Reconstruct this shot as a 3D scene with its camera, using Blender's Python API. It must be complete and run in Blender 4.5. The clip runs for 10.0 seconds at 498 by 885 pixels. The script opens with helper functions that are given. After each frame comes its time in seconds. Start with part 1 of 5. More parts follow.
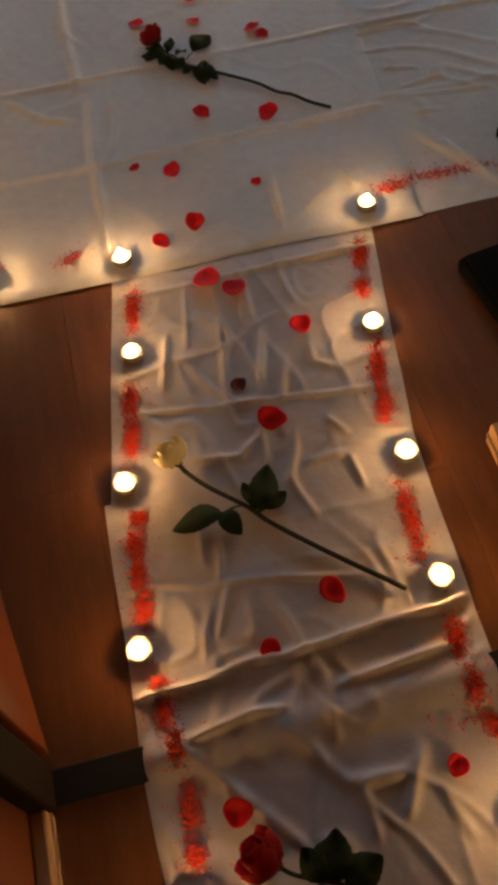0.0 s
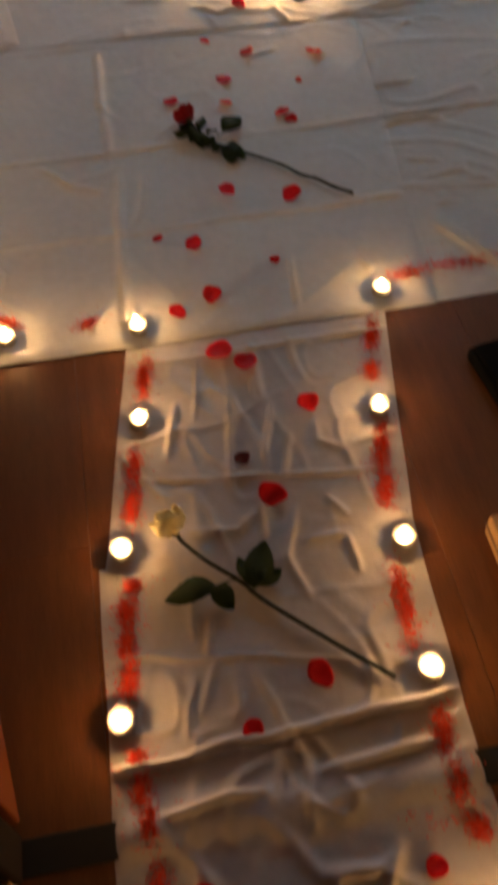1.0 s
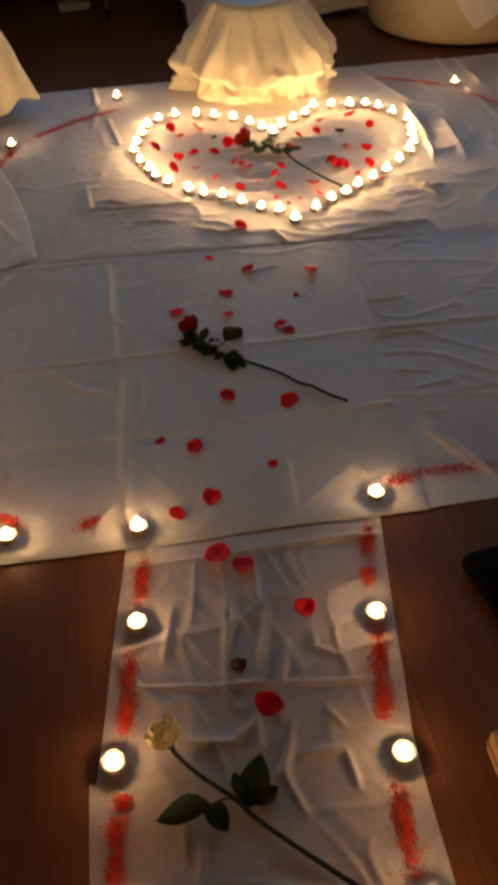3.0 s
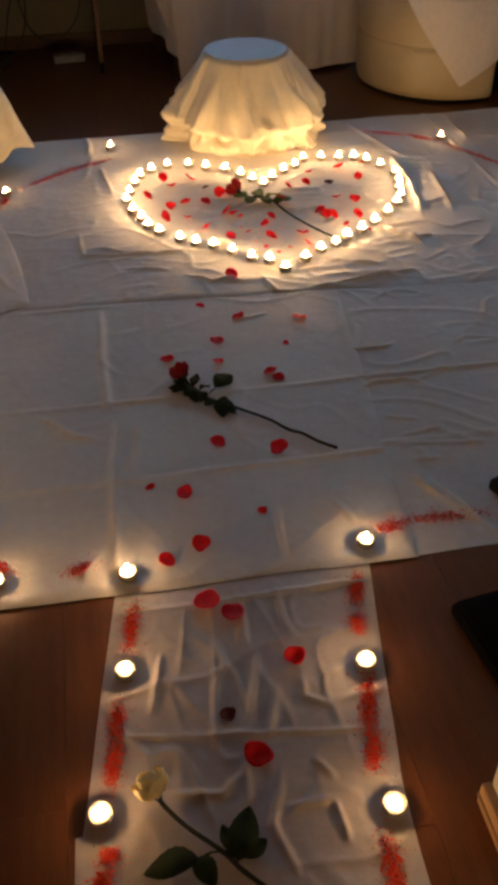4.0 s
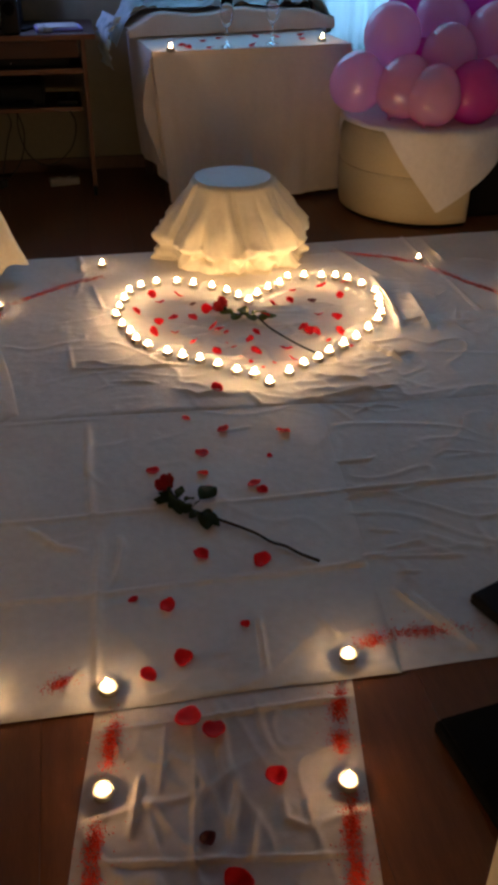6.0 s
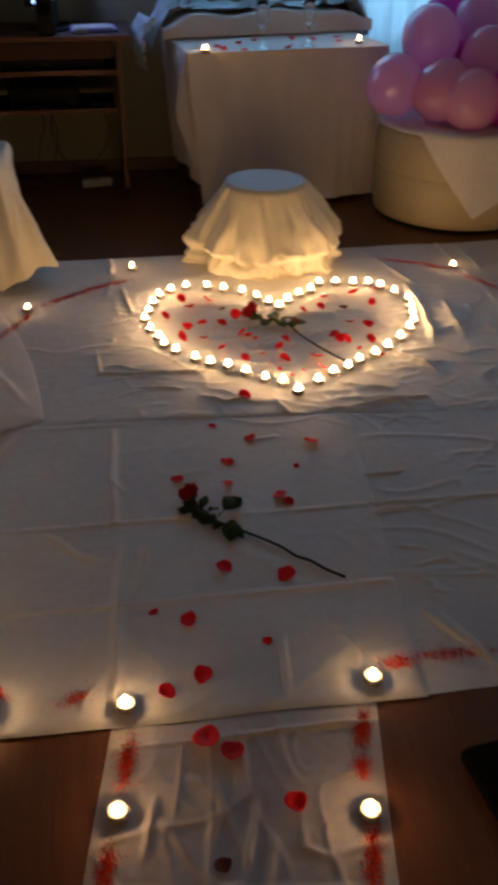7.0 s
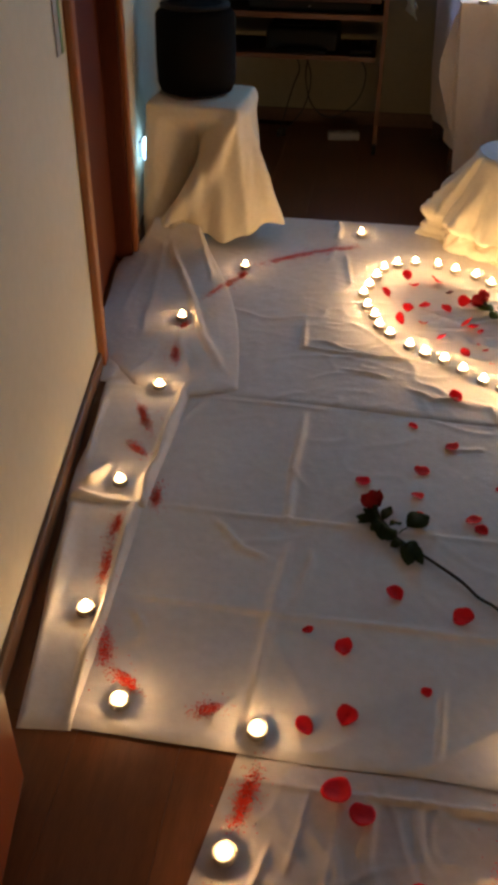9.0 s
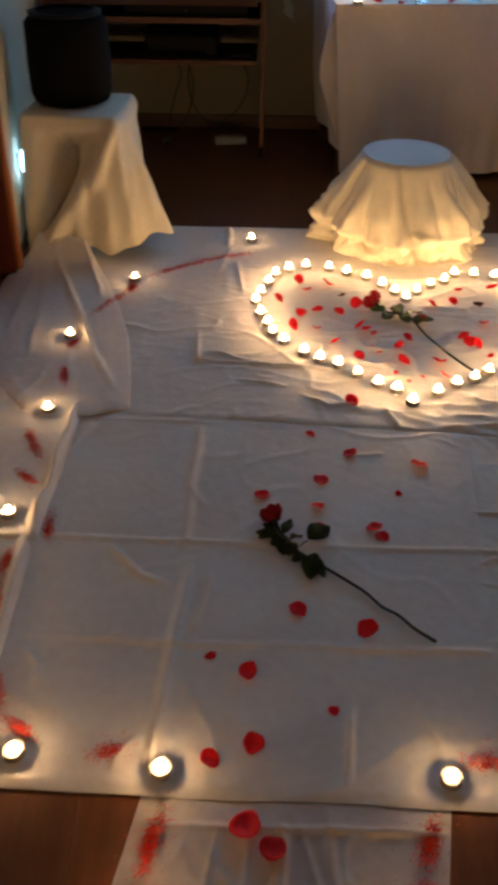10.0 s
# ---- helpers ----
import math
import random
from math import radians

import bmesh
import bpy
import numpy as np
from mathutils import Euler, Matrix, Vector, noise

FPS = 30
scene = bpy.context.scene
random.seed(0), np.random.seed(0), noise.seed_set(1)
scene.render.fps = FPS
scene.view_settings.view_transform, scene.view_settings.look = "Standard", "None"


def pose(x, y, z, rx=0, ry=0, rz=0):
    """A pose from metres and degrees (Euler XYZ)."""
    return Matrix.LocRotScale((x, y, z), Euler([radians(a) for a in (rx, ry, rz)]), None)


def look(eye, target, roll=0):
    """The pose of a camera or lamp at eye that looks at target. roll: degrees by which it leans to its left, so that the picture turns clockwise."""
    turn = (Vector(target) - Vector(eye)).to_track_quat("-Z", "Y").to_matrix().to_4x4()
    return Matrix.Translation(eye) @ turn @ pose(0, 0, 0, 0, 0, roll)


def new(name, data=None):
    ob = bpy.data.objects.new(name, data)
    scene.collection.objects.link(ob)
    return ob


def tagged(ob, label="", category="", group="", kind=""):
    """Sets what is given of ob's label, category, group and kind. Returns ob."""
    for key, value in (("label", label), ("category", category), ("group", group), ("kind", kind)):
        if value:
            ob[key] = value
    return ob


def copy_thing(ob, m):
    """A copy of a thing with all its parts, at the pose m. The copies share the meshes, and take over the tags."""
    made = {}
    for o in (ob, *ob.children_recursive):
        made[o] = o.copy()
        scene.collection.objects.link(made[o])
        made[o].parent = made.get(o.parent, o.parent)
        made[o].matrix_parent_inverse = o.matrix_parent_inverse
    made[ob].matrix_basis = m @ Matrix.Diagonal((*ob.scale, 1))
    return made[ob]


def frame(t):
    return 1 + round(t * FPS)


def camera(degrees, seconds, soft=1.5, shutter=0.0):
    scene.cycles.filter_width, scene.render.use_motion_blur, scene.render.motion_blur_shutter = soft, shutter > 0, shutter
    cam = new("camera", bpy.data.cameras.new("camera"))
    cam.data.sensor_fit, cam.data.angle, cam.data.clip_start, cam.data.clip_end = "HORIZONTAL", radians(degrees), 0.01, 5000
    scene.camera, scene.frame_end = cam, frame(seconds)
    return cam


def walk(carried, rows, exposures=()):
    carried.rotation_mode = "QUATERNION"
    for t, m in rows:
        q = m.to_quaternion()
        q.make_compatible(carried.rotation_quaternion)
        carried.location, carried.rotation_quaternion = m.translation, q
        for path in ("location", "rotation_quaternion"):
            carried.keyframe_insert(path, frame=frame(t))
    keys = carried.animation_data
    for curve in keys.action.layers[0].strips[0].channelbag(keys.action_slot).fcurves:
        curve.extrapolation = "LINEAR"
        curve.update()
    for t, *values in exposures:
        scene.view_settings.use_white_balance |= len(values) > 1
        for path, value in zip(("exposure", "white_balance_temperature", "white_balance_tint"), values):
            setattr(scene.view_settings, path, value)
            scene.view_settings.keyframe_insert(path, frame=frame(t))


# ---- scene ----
cam = camera(31.59, 10.0, 4.6, 0.8)
PATH = [
    (0, (-0.2224, 0.6203, 1.2695), (-0.0901, 1.5722, -0.2525), -7.17),
    (0.5, (-0.2095, 0.6198, 1.2644), (-0.0867, 1.5778, -0.2545), -5.52),
    (1, (-0.1979, 0.6271, 1.2850), (-0.0680, 1.6887, -0.1628), -4.05),
    (1.5, (-0.2015, 0.6395, 1.2978), (-0.0834, 1.7924, -0.0795), -3.49),
    (2, (-0.1999, 0.6438, 1.3172), (-0.0417, 1.8798, 0.0183), -2.63),
    (2.5, (-0.2058, 0.6459, 1.3284), (-0.0134, 1.9312, 0.0830), -1.96),
    (2.7, (-0.2010, 0.6465, 1.3345), (0.0140, 2.0895, -0.0335), -2.05),
    (3.8, (-0.2030, 0.6460, 1.3515), (0.0430, 2.1660, 0.0745), -1.25),
    (4, (-0.2066, 0.6448, 1.3544), (0.0264, 2.0172, 0.2133), -0.94),
    (4.5, (-0.2062, 0.6388, 1.3625), (0.0544, 2.0518, 0.2783), -0.39),
    (5, (-0.2126, 0.6327, 1.3769), (0.0688, 2.0822, 0.3474), -0.00),
    (5.5, (-0.2165, 0.6264, 1.3853), (0.0740, 2.1106, 0.4090), 0.25),
    (5.7, (-0.2120, 0.6255, 1.3855), (0.1090, 2.2835, 0.3145), 0.21),
    (6.8, (-0.1948, 0.6647, 1.3902), (0.0604, 2.1553, 0.4140), 0.11),
    (7, (-0.1895, 0.6793, 1.3809), (0.0384, 2.1820, 0.4167), 0.15),
    (7.5, (-0.1744, 0.7457, 1.3772), (-0.0542, 2.2425, 0.3846), 0.74),
    (8, (-0.1510, 0.8411, 1.3902), (-0.1497, 2.3164, 0.3589), 0.79),
    (8.5, (-0.1574, 0.8952, 1.3852), (-0.3328, 2.3258, 0.3069), 1.21),
    (9, (-0.1406, 0.9048, 1.3664), (-0.3346, 2.3544, 0.3170), 0.74),
    (9.5, (-0.1291, 0.9198, 1.3759), (-0.2230, 2.3843, 0.3337), 1.36),
    (10, (-0.0860, 0.9790, 1.3610), (-0.1190, 2.6090, 0.2010), 0.65),
]
walk(cam, [(t, look(eye, target, roll)) for t, eye, target, roll in PATH], [(0.0, -0.34, 7150, 15), (1.0, -0.40, 7200, 15), (1.5, -0.71, 7000, 15), (2.0, -0.86, 6880, 15), (2.5, -0.91, 6680, 16), (4.5, -0.96, 6330, 16), (5.5, -1.04, 6080, 16), (7.0, -1.35, 6280, 16), (7.5, -1.3, 6380, 16), (8.5, -1.0, 6480, 16), (9.0, -0.78, 6380, 16), (10.0, -0.88, 6330, 16)])


# ---- light: dusk through the far window and balcony door, a monitor, an added wall glow and the candle flames ----
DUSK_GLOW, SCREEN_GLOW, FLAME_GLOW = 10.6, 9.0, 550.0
world = bpy.data.worlds.new("night")
world.use_nodes = True
world.node_tree.nodes["Background"].inputs[0].default_value = (0.56, 0.44, 0.35, 1)
world.node_tree.nodes["Background"].inputs[1].default_value = 0.045
scene.world = world


# ---- materials ----
def material(name, colour, rough=0.7, metal=0.0, second=None, scale=6.0, detail=60.0, bump=0.0, stretch=(1, 1, 1), coat=0.0, sheen=0.0, bump_size=None, per_piece=0.0, gloss=0.5):
    """Two scales of noise between two colours, roughness that varies with them, and a fine relief."""
    m = bpy.data.materials.new(name)
    m.use_nodes = True
    n, link = m.node_tree.nodes, m.node_tree.links.new
    b = n["Principled BSDF"]
    second = second or tuple(c * 0.8 for c in colour)
    co, mp = n.new("ShaderNodeTexCoord"), n.new("ShaderNodeMapping")
    mp.inputs["Scale"].default_value = stretch
    link(co.outputs["Object"], mp.inputs["Vector"])
    big, small = n.new("ShaderNodeTexNoise"), n.new("ShaderNodeTexNoise")
    big.inputs["Scale"].default_value, small.inputs["Scale"].default_value = scale, detail
    big.inputs["Detail"].default_value, small.inputs["Detail"].default_value = 3, 3
    link(mp.outputs["Vector"], big.inputs["Vector"])
    link(mp.outputs["Vector"], small.inputs["Vector"])
    mid = n.new("ShaderNodeMath")
    mid.operation = "MULTIPLY_ADD"
    mid.inputs[1].default_value, mid.inputs[2].default_value = 0.45, 0.0
    link(small.outputs["Fac"], mid.inputs[0])
    add = n.new("ShaderNodeMath")
    add.operation = "MULTIPLY_ADD"
    add.inputs[1].default_value = 0.55
    link(big.outputs["Fac"], add.inputs[0])
    link(mid.outputs[0], add.inputs[2])
    ramp = n.new("ShaderNodeValToRGB")
    ramp.color_ramp.elements[0].position, ramp.color_ramp.elements[1].position = 0.35, 0.65
    ramp.color_ramp.elements[0].color, ramp.color_ramp.elements[1].color = (*second, 1), (*colour, 1)
    link(add.outputs[0], ramp.inputs["Fac"])
    out = ramp.outputs["Color"]
    if per_piece:
        info, hsv, rng = n.new("ShaderNodeObjectInfo"), n.new("ShaderNodeHueSaturation"), n.new("ShaderNodeMapRange")
        rng.inputs["To Min"].default_value, rng.inputs["To Max"].default_value = 1 - per_piece, 1 + per_piece
        link(info.outputs["Random"], rng.inputs["Value"])
        link(rng.outputs["Result"], hsv.inputs["Value"])
        link(out, hsv.inputs["Color"])
        out = hsv.outputs["Color"]
    link(out, b.inputs["Base Color"])
    rr = n.new("ShaderNodeMapRange")
    rr.inputs["To Min"].default_value, rr.inputs["To Max"].default_value = max(0.02, rough - 0.1), min(1, rough + 0.1)
    link(add.outputs[0], rr.inputs["Value"])
    link(rr.outputs["Result"], b.inputs["Roughness"])
    b.inputs["Metallic"].default_value, b.inputs["Coat Weight"].default_value = metal, coat
    b.inputs["Sheen Weight"].default_value, b.inputs["Specular IOR Level"].default_value = sheen, gloss
    if bump:
        bp = n.new("ShaderNodeBump")
        bp.inputs["Strength"].default_value, bp.inputs["Distance"].default_value = 0.6, bump
        src = small
        if bump_size:
            src = n.new("ShaderNodeTexNoise")
            src.inputs["Scale"].default_value, src.inputs["Detail"].default_value = bump_size, 4
            link(mp.outputs["Vector"], src.inputs["Vector"])
        link(src.outputs["Fac"], bp.inputs["Height"])
        link(bp.outputs["Normal"], b.inputs["Normal"])
    return m


def glowing(name, colour, strength):
    m = bpy.data.materials.new(name)
    m.use_nodes = True
    b = m.node_tree.nodes["Principled BSDF"]
    b.inputs["Base Color"].default_value = (0.02, 0.02, 0.02, 1)
    b.inputs["Emission Color"].default_value, b.inputs["Emission Strength"].default_value = (*colour, 1), strength
    return m


def clear_glass(name, colour=(1, 1, 1), rough=0.02):
    m = bpy.data.materials.new(name)
    m.use_nodes = True
    b = m.node_tree.nodes["Principled BSDF"]
    b.inputs["Base Color"].default_value, b.inputs["Roughness"].default_value = (*colour, 1), rough
    b.inputs["Transmission Weight"].default_value, b.inputs["IOR"].default_value = 1.0, 1.45
    return m


COTTON = material("white_cotton", (0.76, 0.72, 0.71), 0.85, second=(0.66, 0.62, 0.61), scale=3, detail=45, bump=0.004, sheen=0.15, bump_size=26)
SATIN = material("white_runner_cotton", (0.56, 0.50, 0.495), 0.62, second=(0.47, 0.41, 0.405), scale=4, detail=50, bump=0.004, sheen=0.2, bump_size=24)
CREAM_CLOTH = material("cream_tablecloth", (0.74, 0.68, 0.56), 0.85, second=(0.66, 0.60, 0.48), scale=5, detail=60, bump=0.001, sheen=0.2, bump_size=300)
TABLE_CLOTH = material("greyish_white_tablecloth", (0.70, 0.625, 0.58), 0.85, second=(0.63, 0.56, 0.52), scale=5, detail=60, bump=0.001, sheen=0.2, bump_size=300)
FLOOR_WOOD = material("red_brown_laminate", (0.185, 0.066, 0.023), 0.42, second=(0.13, 0.044, 0.015), scale=5, detail=40, stretch=(9, 0.8, 1), bump=0.0003, coat=0.0, per_piece=0.07, gloss=0.3)
JOINT = material("dark_joint", (0.03, 0.014, 0.008), 0.8)
DOOR_WOOD = material("red_brown_varnished_door", (0.24, 0.062, 0.022), 0.33, second=(0.15, 0.034, 0.012), scale=4, detail=35, stretch=(6, 6, 0.7), bump=0.0005, coat=0.3)
DARK_DOOR = material("dark_mahogany_door", (0.105, 0.024, 0.010), 0.5, second=(0.070, 0.015, 0.007), scale=4, detail=35, stretch=(6, 6, 0.7), bump=0.0005, gloss=0.15)
HALL_WOOD = material("dark_orange_brown_panelling", (0.20, 0.056, 0.020), 0.5, second=(0.14, 0.036, 0.013), scale=4, detail=35, stretch=(6, 6, 0.7), bump=0.0005)
TRIM_WOOD = material("orange_brown_trim", (0.40, 0.15, 0.05), 0.4, second=(0.27, 0.09, 0.03), scale=5, detail=50, stretch=(7, 7, 0.6), bump=0.0004, coat=0.2)
PALE_WOOD = material("pale_beech_trim", (0.52, 0.31, 0.15), 0.5, second=(0.40, 0.22, 0.10), scale=5, detail=50, stretch=(8, 0.8, 8), bump=0.0004)
PALE_DARK = material("pale_beech_groove", (0.23, 0.12, 0.05), 0.6)
WALL_PAINT = material("warm_white_wall_paint", (0.66, 0.61, 0.50), 0.9, second=(0.60, 0.56, 0.45), scale=2, detail=30, bump=0.0012, bump_size=220)
# beige darkened so that the far wall's shade sits in its colour
DIM_BACK_PAINT = material("dimmed_beige_wall_paint", (0.27, 0.24, 0.17), 0.9, second=(0.23, 0.205, 0.145), scale=2, detail=30, bump=0.0012, bump_size=220)
CEILING_PAINT = material("ceiling_paint", (0.45, 0.42, 0.38), 0.95, scale=2, detail=40, bump=0.001)
JAMB_WOOD = material("blackish_brown_jamb", (0.016, 0.007, 0.004), 0.9, second=(0.010, 0.005, 0.003), scale=6, detail=50, stretch=(6, 6, 0.8), gloss=0.15)
BASE_WOOD = material("dark_brown_baseboard", (0.12, 0.055, 0.028), 0.5, second=(0.07, 0.03, 0.016), scale=6, detail=50, stretch=(6, 0.8, 6))
DESK_WOOD = material("reddish_desk_laminate", (0.060, 0.020, 0.010), 0.75, second=(0.038, 0.013, 0.007), scale=5, detail=40, stretch=(0.8, 6, 6))
DESK_EDGE = material("orange_brown_edge_band", (0.13, 0.046, 0.019), 0.6, second=(0.10, 0.034, 0.014), scale=8, detail=60)
DESK_DARK = material("dark_brown_side_panel", (0.055, 0.032, 0.024), 0.55, second=(0.035, 0.02, 0.015), scale=5, detail=40, stretch=(5, 5, 0.8))
BLACK = material("matt_black_plastic", (0.009, 0.009, 0.010), 0.7, scale=10, detail=80, bump=0.0003, gloss=0.2)
BLACK_FABRIC = material("black_nylon_fabric", (0.005, 0.005, 0.006), 0.95, scale=10, detail=200, bump=0.0008, gloss=0.06)
STEEL = material("brushed_grey_metal", (0.30, 0.29, 0.29), 0.4, 0.9, scale=8, detail=80, stretch=(1, 12, 12))
THRESHOLD = material("dark_grey_threshold_metal", (0.012, 0.008, 0.006), 0.9, 0.0, scale=10, detail=90, stretch=(1, 14, 14), bump=0.0003)
LEATHER = material("cream_faux_leather", (0.56, 0.47, 0.30), 0.5, second=(0.48, 0.39, 0.24), scale=5, detail=120, bump=0.0008, bump_size=260)
BALLOON = material("pearl_pink_latex", (0.99, 0.64, 0.86), 0.16, second=(0.97, 0.58, 0.82), scale=4, detail=40, coat=1.0, per_piece=0.12)
BALLOON_DEEP = material("deep_magenta_latex", (0.90, 0.14, 0.68), 0.10, second=(0.82, 0.08, 0.58), scale=4, detail=40, coat=0.35, per_piece=0.1)
for latex, tint in ((BALLOON, (0.99, 0.53, 0.79, 1)), (BALLOON_DEEP, (0.85, 0.10, 0.55, 1))):
    nodes, links = latex.node_tree.nodes, latex.node_tree.links
    nodes["Principled BSDF"].inputs["Coat Roughness"].default_value, nodes["Principled BSDF"].inputs["Coat IOR"].default_value = 0.24, 2.3
    thin, both = nodes.new("ShaderNodeBsdfTranslucent"), nodes.new("ShaderNodeMixShader")
    thin.inputs["Color"].default_value, both.inputs["Fac"].default_value = tint, 0.60
    links.new(nodes["Principled BSDF"].outputs[0], both.inputs[1])
    links.new(thin.outputs[0], both.inputs[2])
    links.new(both.outputs[0], nodes["Material Output"].inputs["Surface"])
PETAL_RED = material("red_rose_petal", (0.88, 0.022, 0.032), 0.65, second=(0.70, 0.012, 0.020), scale=18, detail=120, bump=0.0006, per_piece=0.2, gloss=0.3)
PETAL_DARK = material("dark_dried_rose_petal", (0.14, 0.006, 0.010), 0.6, second=(0.07, 0.004, 0.006), scale=18, detail=120, bump=0.0008)
ROSE_RED = material("crimson_rose_bloom", (0.34, 0.004, 0.012), 0.65, second=(0.20, 0.003, 0.007), scale=25, detail=140, bump=0.0006, gloss=0.25)
ROSE_CREAM = material("cream_rose_bloom", (0.88, 0.78, 0.48), 0.6, second=(0.80, 0.68, 0.36), scale=25, detail=140, bump=0.0006, sheen=0.2)
LEAF = material("dark_green_rose_leaf", (0.026, 0.042, 0.016), 0.75, second=(0.012, 0.020, 0.008), scale=30, detail=160, bump=0.0008, gloss=0.2)
# lighter copy of LEAF: the heart's strong candle light is put into its green
LIT_LEAF = material("lit_olive_rose_leaf", (0.075, 0.105, 0.030), 0.65, second=(0.045, 0.066, 0.020), scale=30, detail=160, bump=0.0008, gloss=0.3)
STEM = material("dark_green_rose_stem", (0.020, 0.022, 0.011), 0.7, second=(0.010, 0.011, 0.006), scale=40, detail=200, bump=0.0006)
GRAIN = material("red_dyed_grains", (0.86, 0.075, 0.03), 0.6, second=(0.70, 0.04, 0.018), scale=60, detail=300)
GRAIN_DARK = material("brown_dyed_grains", (0.12, 0.02, 0.012), 0.6, scale=60, detail=300)
CUP = material("aluminium_candle_cup", (0.46, 0.44, 0.42), 0.5, 0.6, scale=60, detail=200)
WICK = material("charred_wick", (0.02, 0.015, 0.012), 0.9)
GLASS = clear_glass("wine_glass")
for petal, tint in ((PETAL_RED, (0.85, 0.02, 0.03, 1)), (ROSE_CREAM, (0.90, 0.78, 0.45, 1)), (ROSE_RED, (0.5, 0.006, 0.016, 1)), (LEAF, (0.10, 0.15, 0.03, 1)), (LIT_LEAF, (0.20, 0.28, 0.05, 1))):
    nodes, links = petal.node_tree.nodes, petal.node_tree.links
    thin, both = nodes.new("ShaderNodeBsdfTranslucent"), nodes.new("ShaderNodeMixShader")
    thin.inputs["Color"].default_value, both.inputs["Fac"].default_value = tint, 0.35
    links.new(nodes["Principled BSDF"].outputs[0], both.inputs[1])
    links.new(thin.outputs[0], both.inputs[2])
    links.new(both.outputs[0], nodes["Material Output"].inputs["Surface"])
SHEER = material("white_curtain_cloth", (0.72, 0.72, 0.72), 0.85, second=(0.66, 0.66, 0.66), scale=4, detail=60, bump=0.0006, bump_size=200)
nodes, links = SHEER.node_tree.nodes, SHEER.node_tree.links
thin, both = nodes.new("ShaderNodeBsdfTranslucent"), nodes.new("ShaderNodeMixShader")
thin.inputs["Color"].default_value, both.inputs["Fac"].default_value = (0.76, 0.78, 0.78, 1), 0.6
links.new(nodes["Principled BSDF"].outputs[0], both.inputs[1])
links.new(thin.outputs[0], both.inputs[2])
links.new(both.outputs[0], nodes["Material Output"].inputs["Surface"])
TULLE = material("pale_blue_tulle", (0.40, 0.50, 0.54), 0.8, second=(0.30, 0.40, 0.45), scale=14, detail=200, sheen=0.5)
CABLE = material("black_cable_rubber", (0.015, 0.015, 0.016), 0.6)
PAPER = material("pale_paper_and_plastic", (0.40, 0.39, 0.40), 0.6, scale=20, detail=100)
# the lilac is the monitor's blue-violet glow, put into the folder's colour
SCREEN_TINT = material("screen_tinted_plastic", (0.30, 0.26, 0.62), 0.4, scale=20, detail=100)
PLASTIC_GREY = material("grey_plastic", (0.34, 0.33, 0.32), 0.6, scale=20, detail=100)
GREEN_PLASTIC = material("green_printed_card", (0.16, 0.30, 0.12), 0.6, scale=20, detail=100)
SCREEN = glowing("lit_screen", (0.35, 0.50, 1.0), SCREEN_GLOW)
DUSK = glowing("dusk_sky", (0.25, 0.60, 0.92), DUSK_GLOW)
WINDOW_WHITE = material("white_window_paint", (0.75, 0.75, 0.74), 0.4, second=(0.68, 0.68, 0.67), scale=6, detail=50)
PANE = clear_glass("window_glass")
WALL_GLOW = glowing("cold_white_glow", (0.36, 0.72, 1.0), 20.0)
FLAME = glowing("candle_flame", (1.0, 0.60, 0.235), FLAME_GLOW)
WAX = material("white_wax", (0.85, 0.80, 0.70), 0.4, second=(0.82, 0.76, 0.66), scale=30, detail=80)
WAX.node_tree.nodes["Principled BSDF"].inputs["Subsurface Weight"].default_value = 0.0


# ---- small makers ----
def finish(name, bm, mat, parent=None, label="", smooth=True, at=None):
    """Links a bmesh as one mesh object, a thing of its own or a part of its parent."""
    me = bpy.data.meshes.new(name)
    bm.to_mesh(me)
    bm.free()
    for p in me.polygons:
        p.use_smooth = smooth
    me.materials.append(mat)
    ob = new(name, me)
    if parent is not None:
        ob.parent = parent
    if at is not None:
        ob.matrix_basis = at
    if label:
        tagged(ob, label)
    return ob


def part(name, bm, mat, parent, label="", smooth=True, at=None):
    return finish(name, bm, mat, parent, label, smooth, at)


def thing(name, m, label, category, group="", kind=""):
    e = new(name)
    e.empty_display_size = 0.05
    e.matrix_basis = m
    return tagged(e, label, category, group, kind)


def box_bm(x0, x1, y0, y1, z0, z1, bevel=0.0, segments=2):
    bm = bmesh.new()
    bmesh.ops.create_cube(bm, size=1, matrix=Matrix.Translation(((x0 + x1) / 2, (y0 + y1) / 2, (z0 + z1) / 2)) @ Matrix.Diagonal((x1 - x0, y1 - y0, z1 - z0, 1)))
    if bevel:
        bmesh.ops.bevel(bm, geom=bm.edges[:], offset=bevel, segments=segments, affect="EDGES", profile=0.5)
    return bm


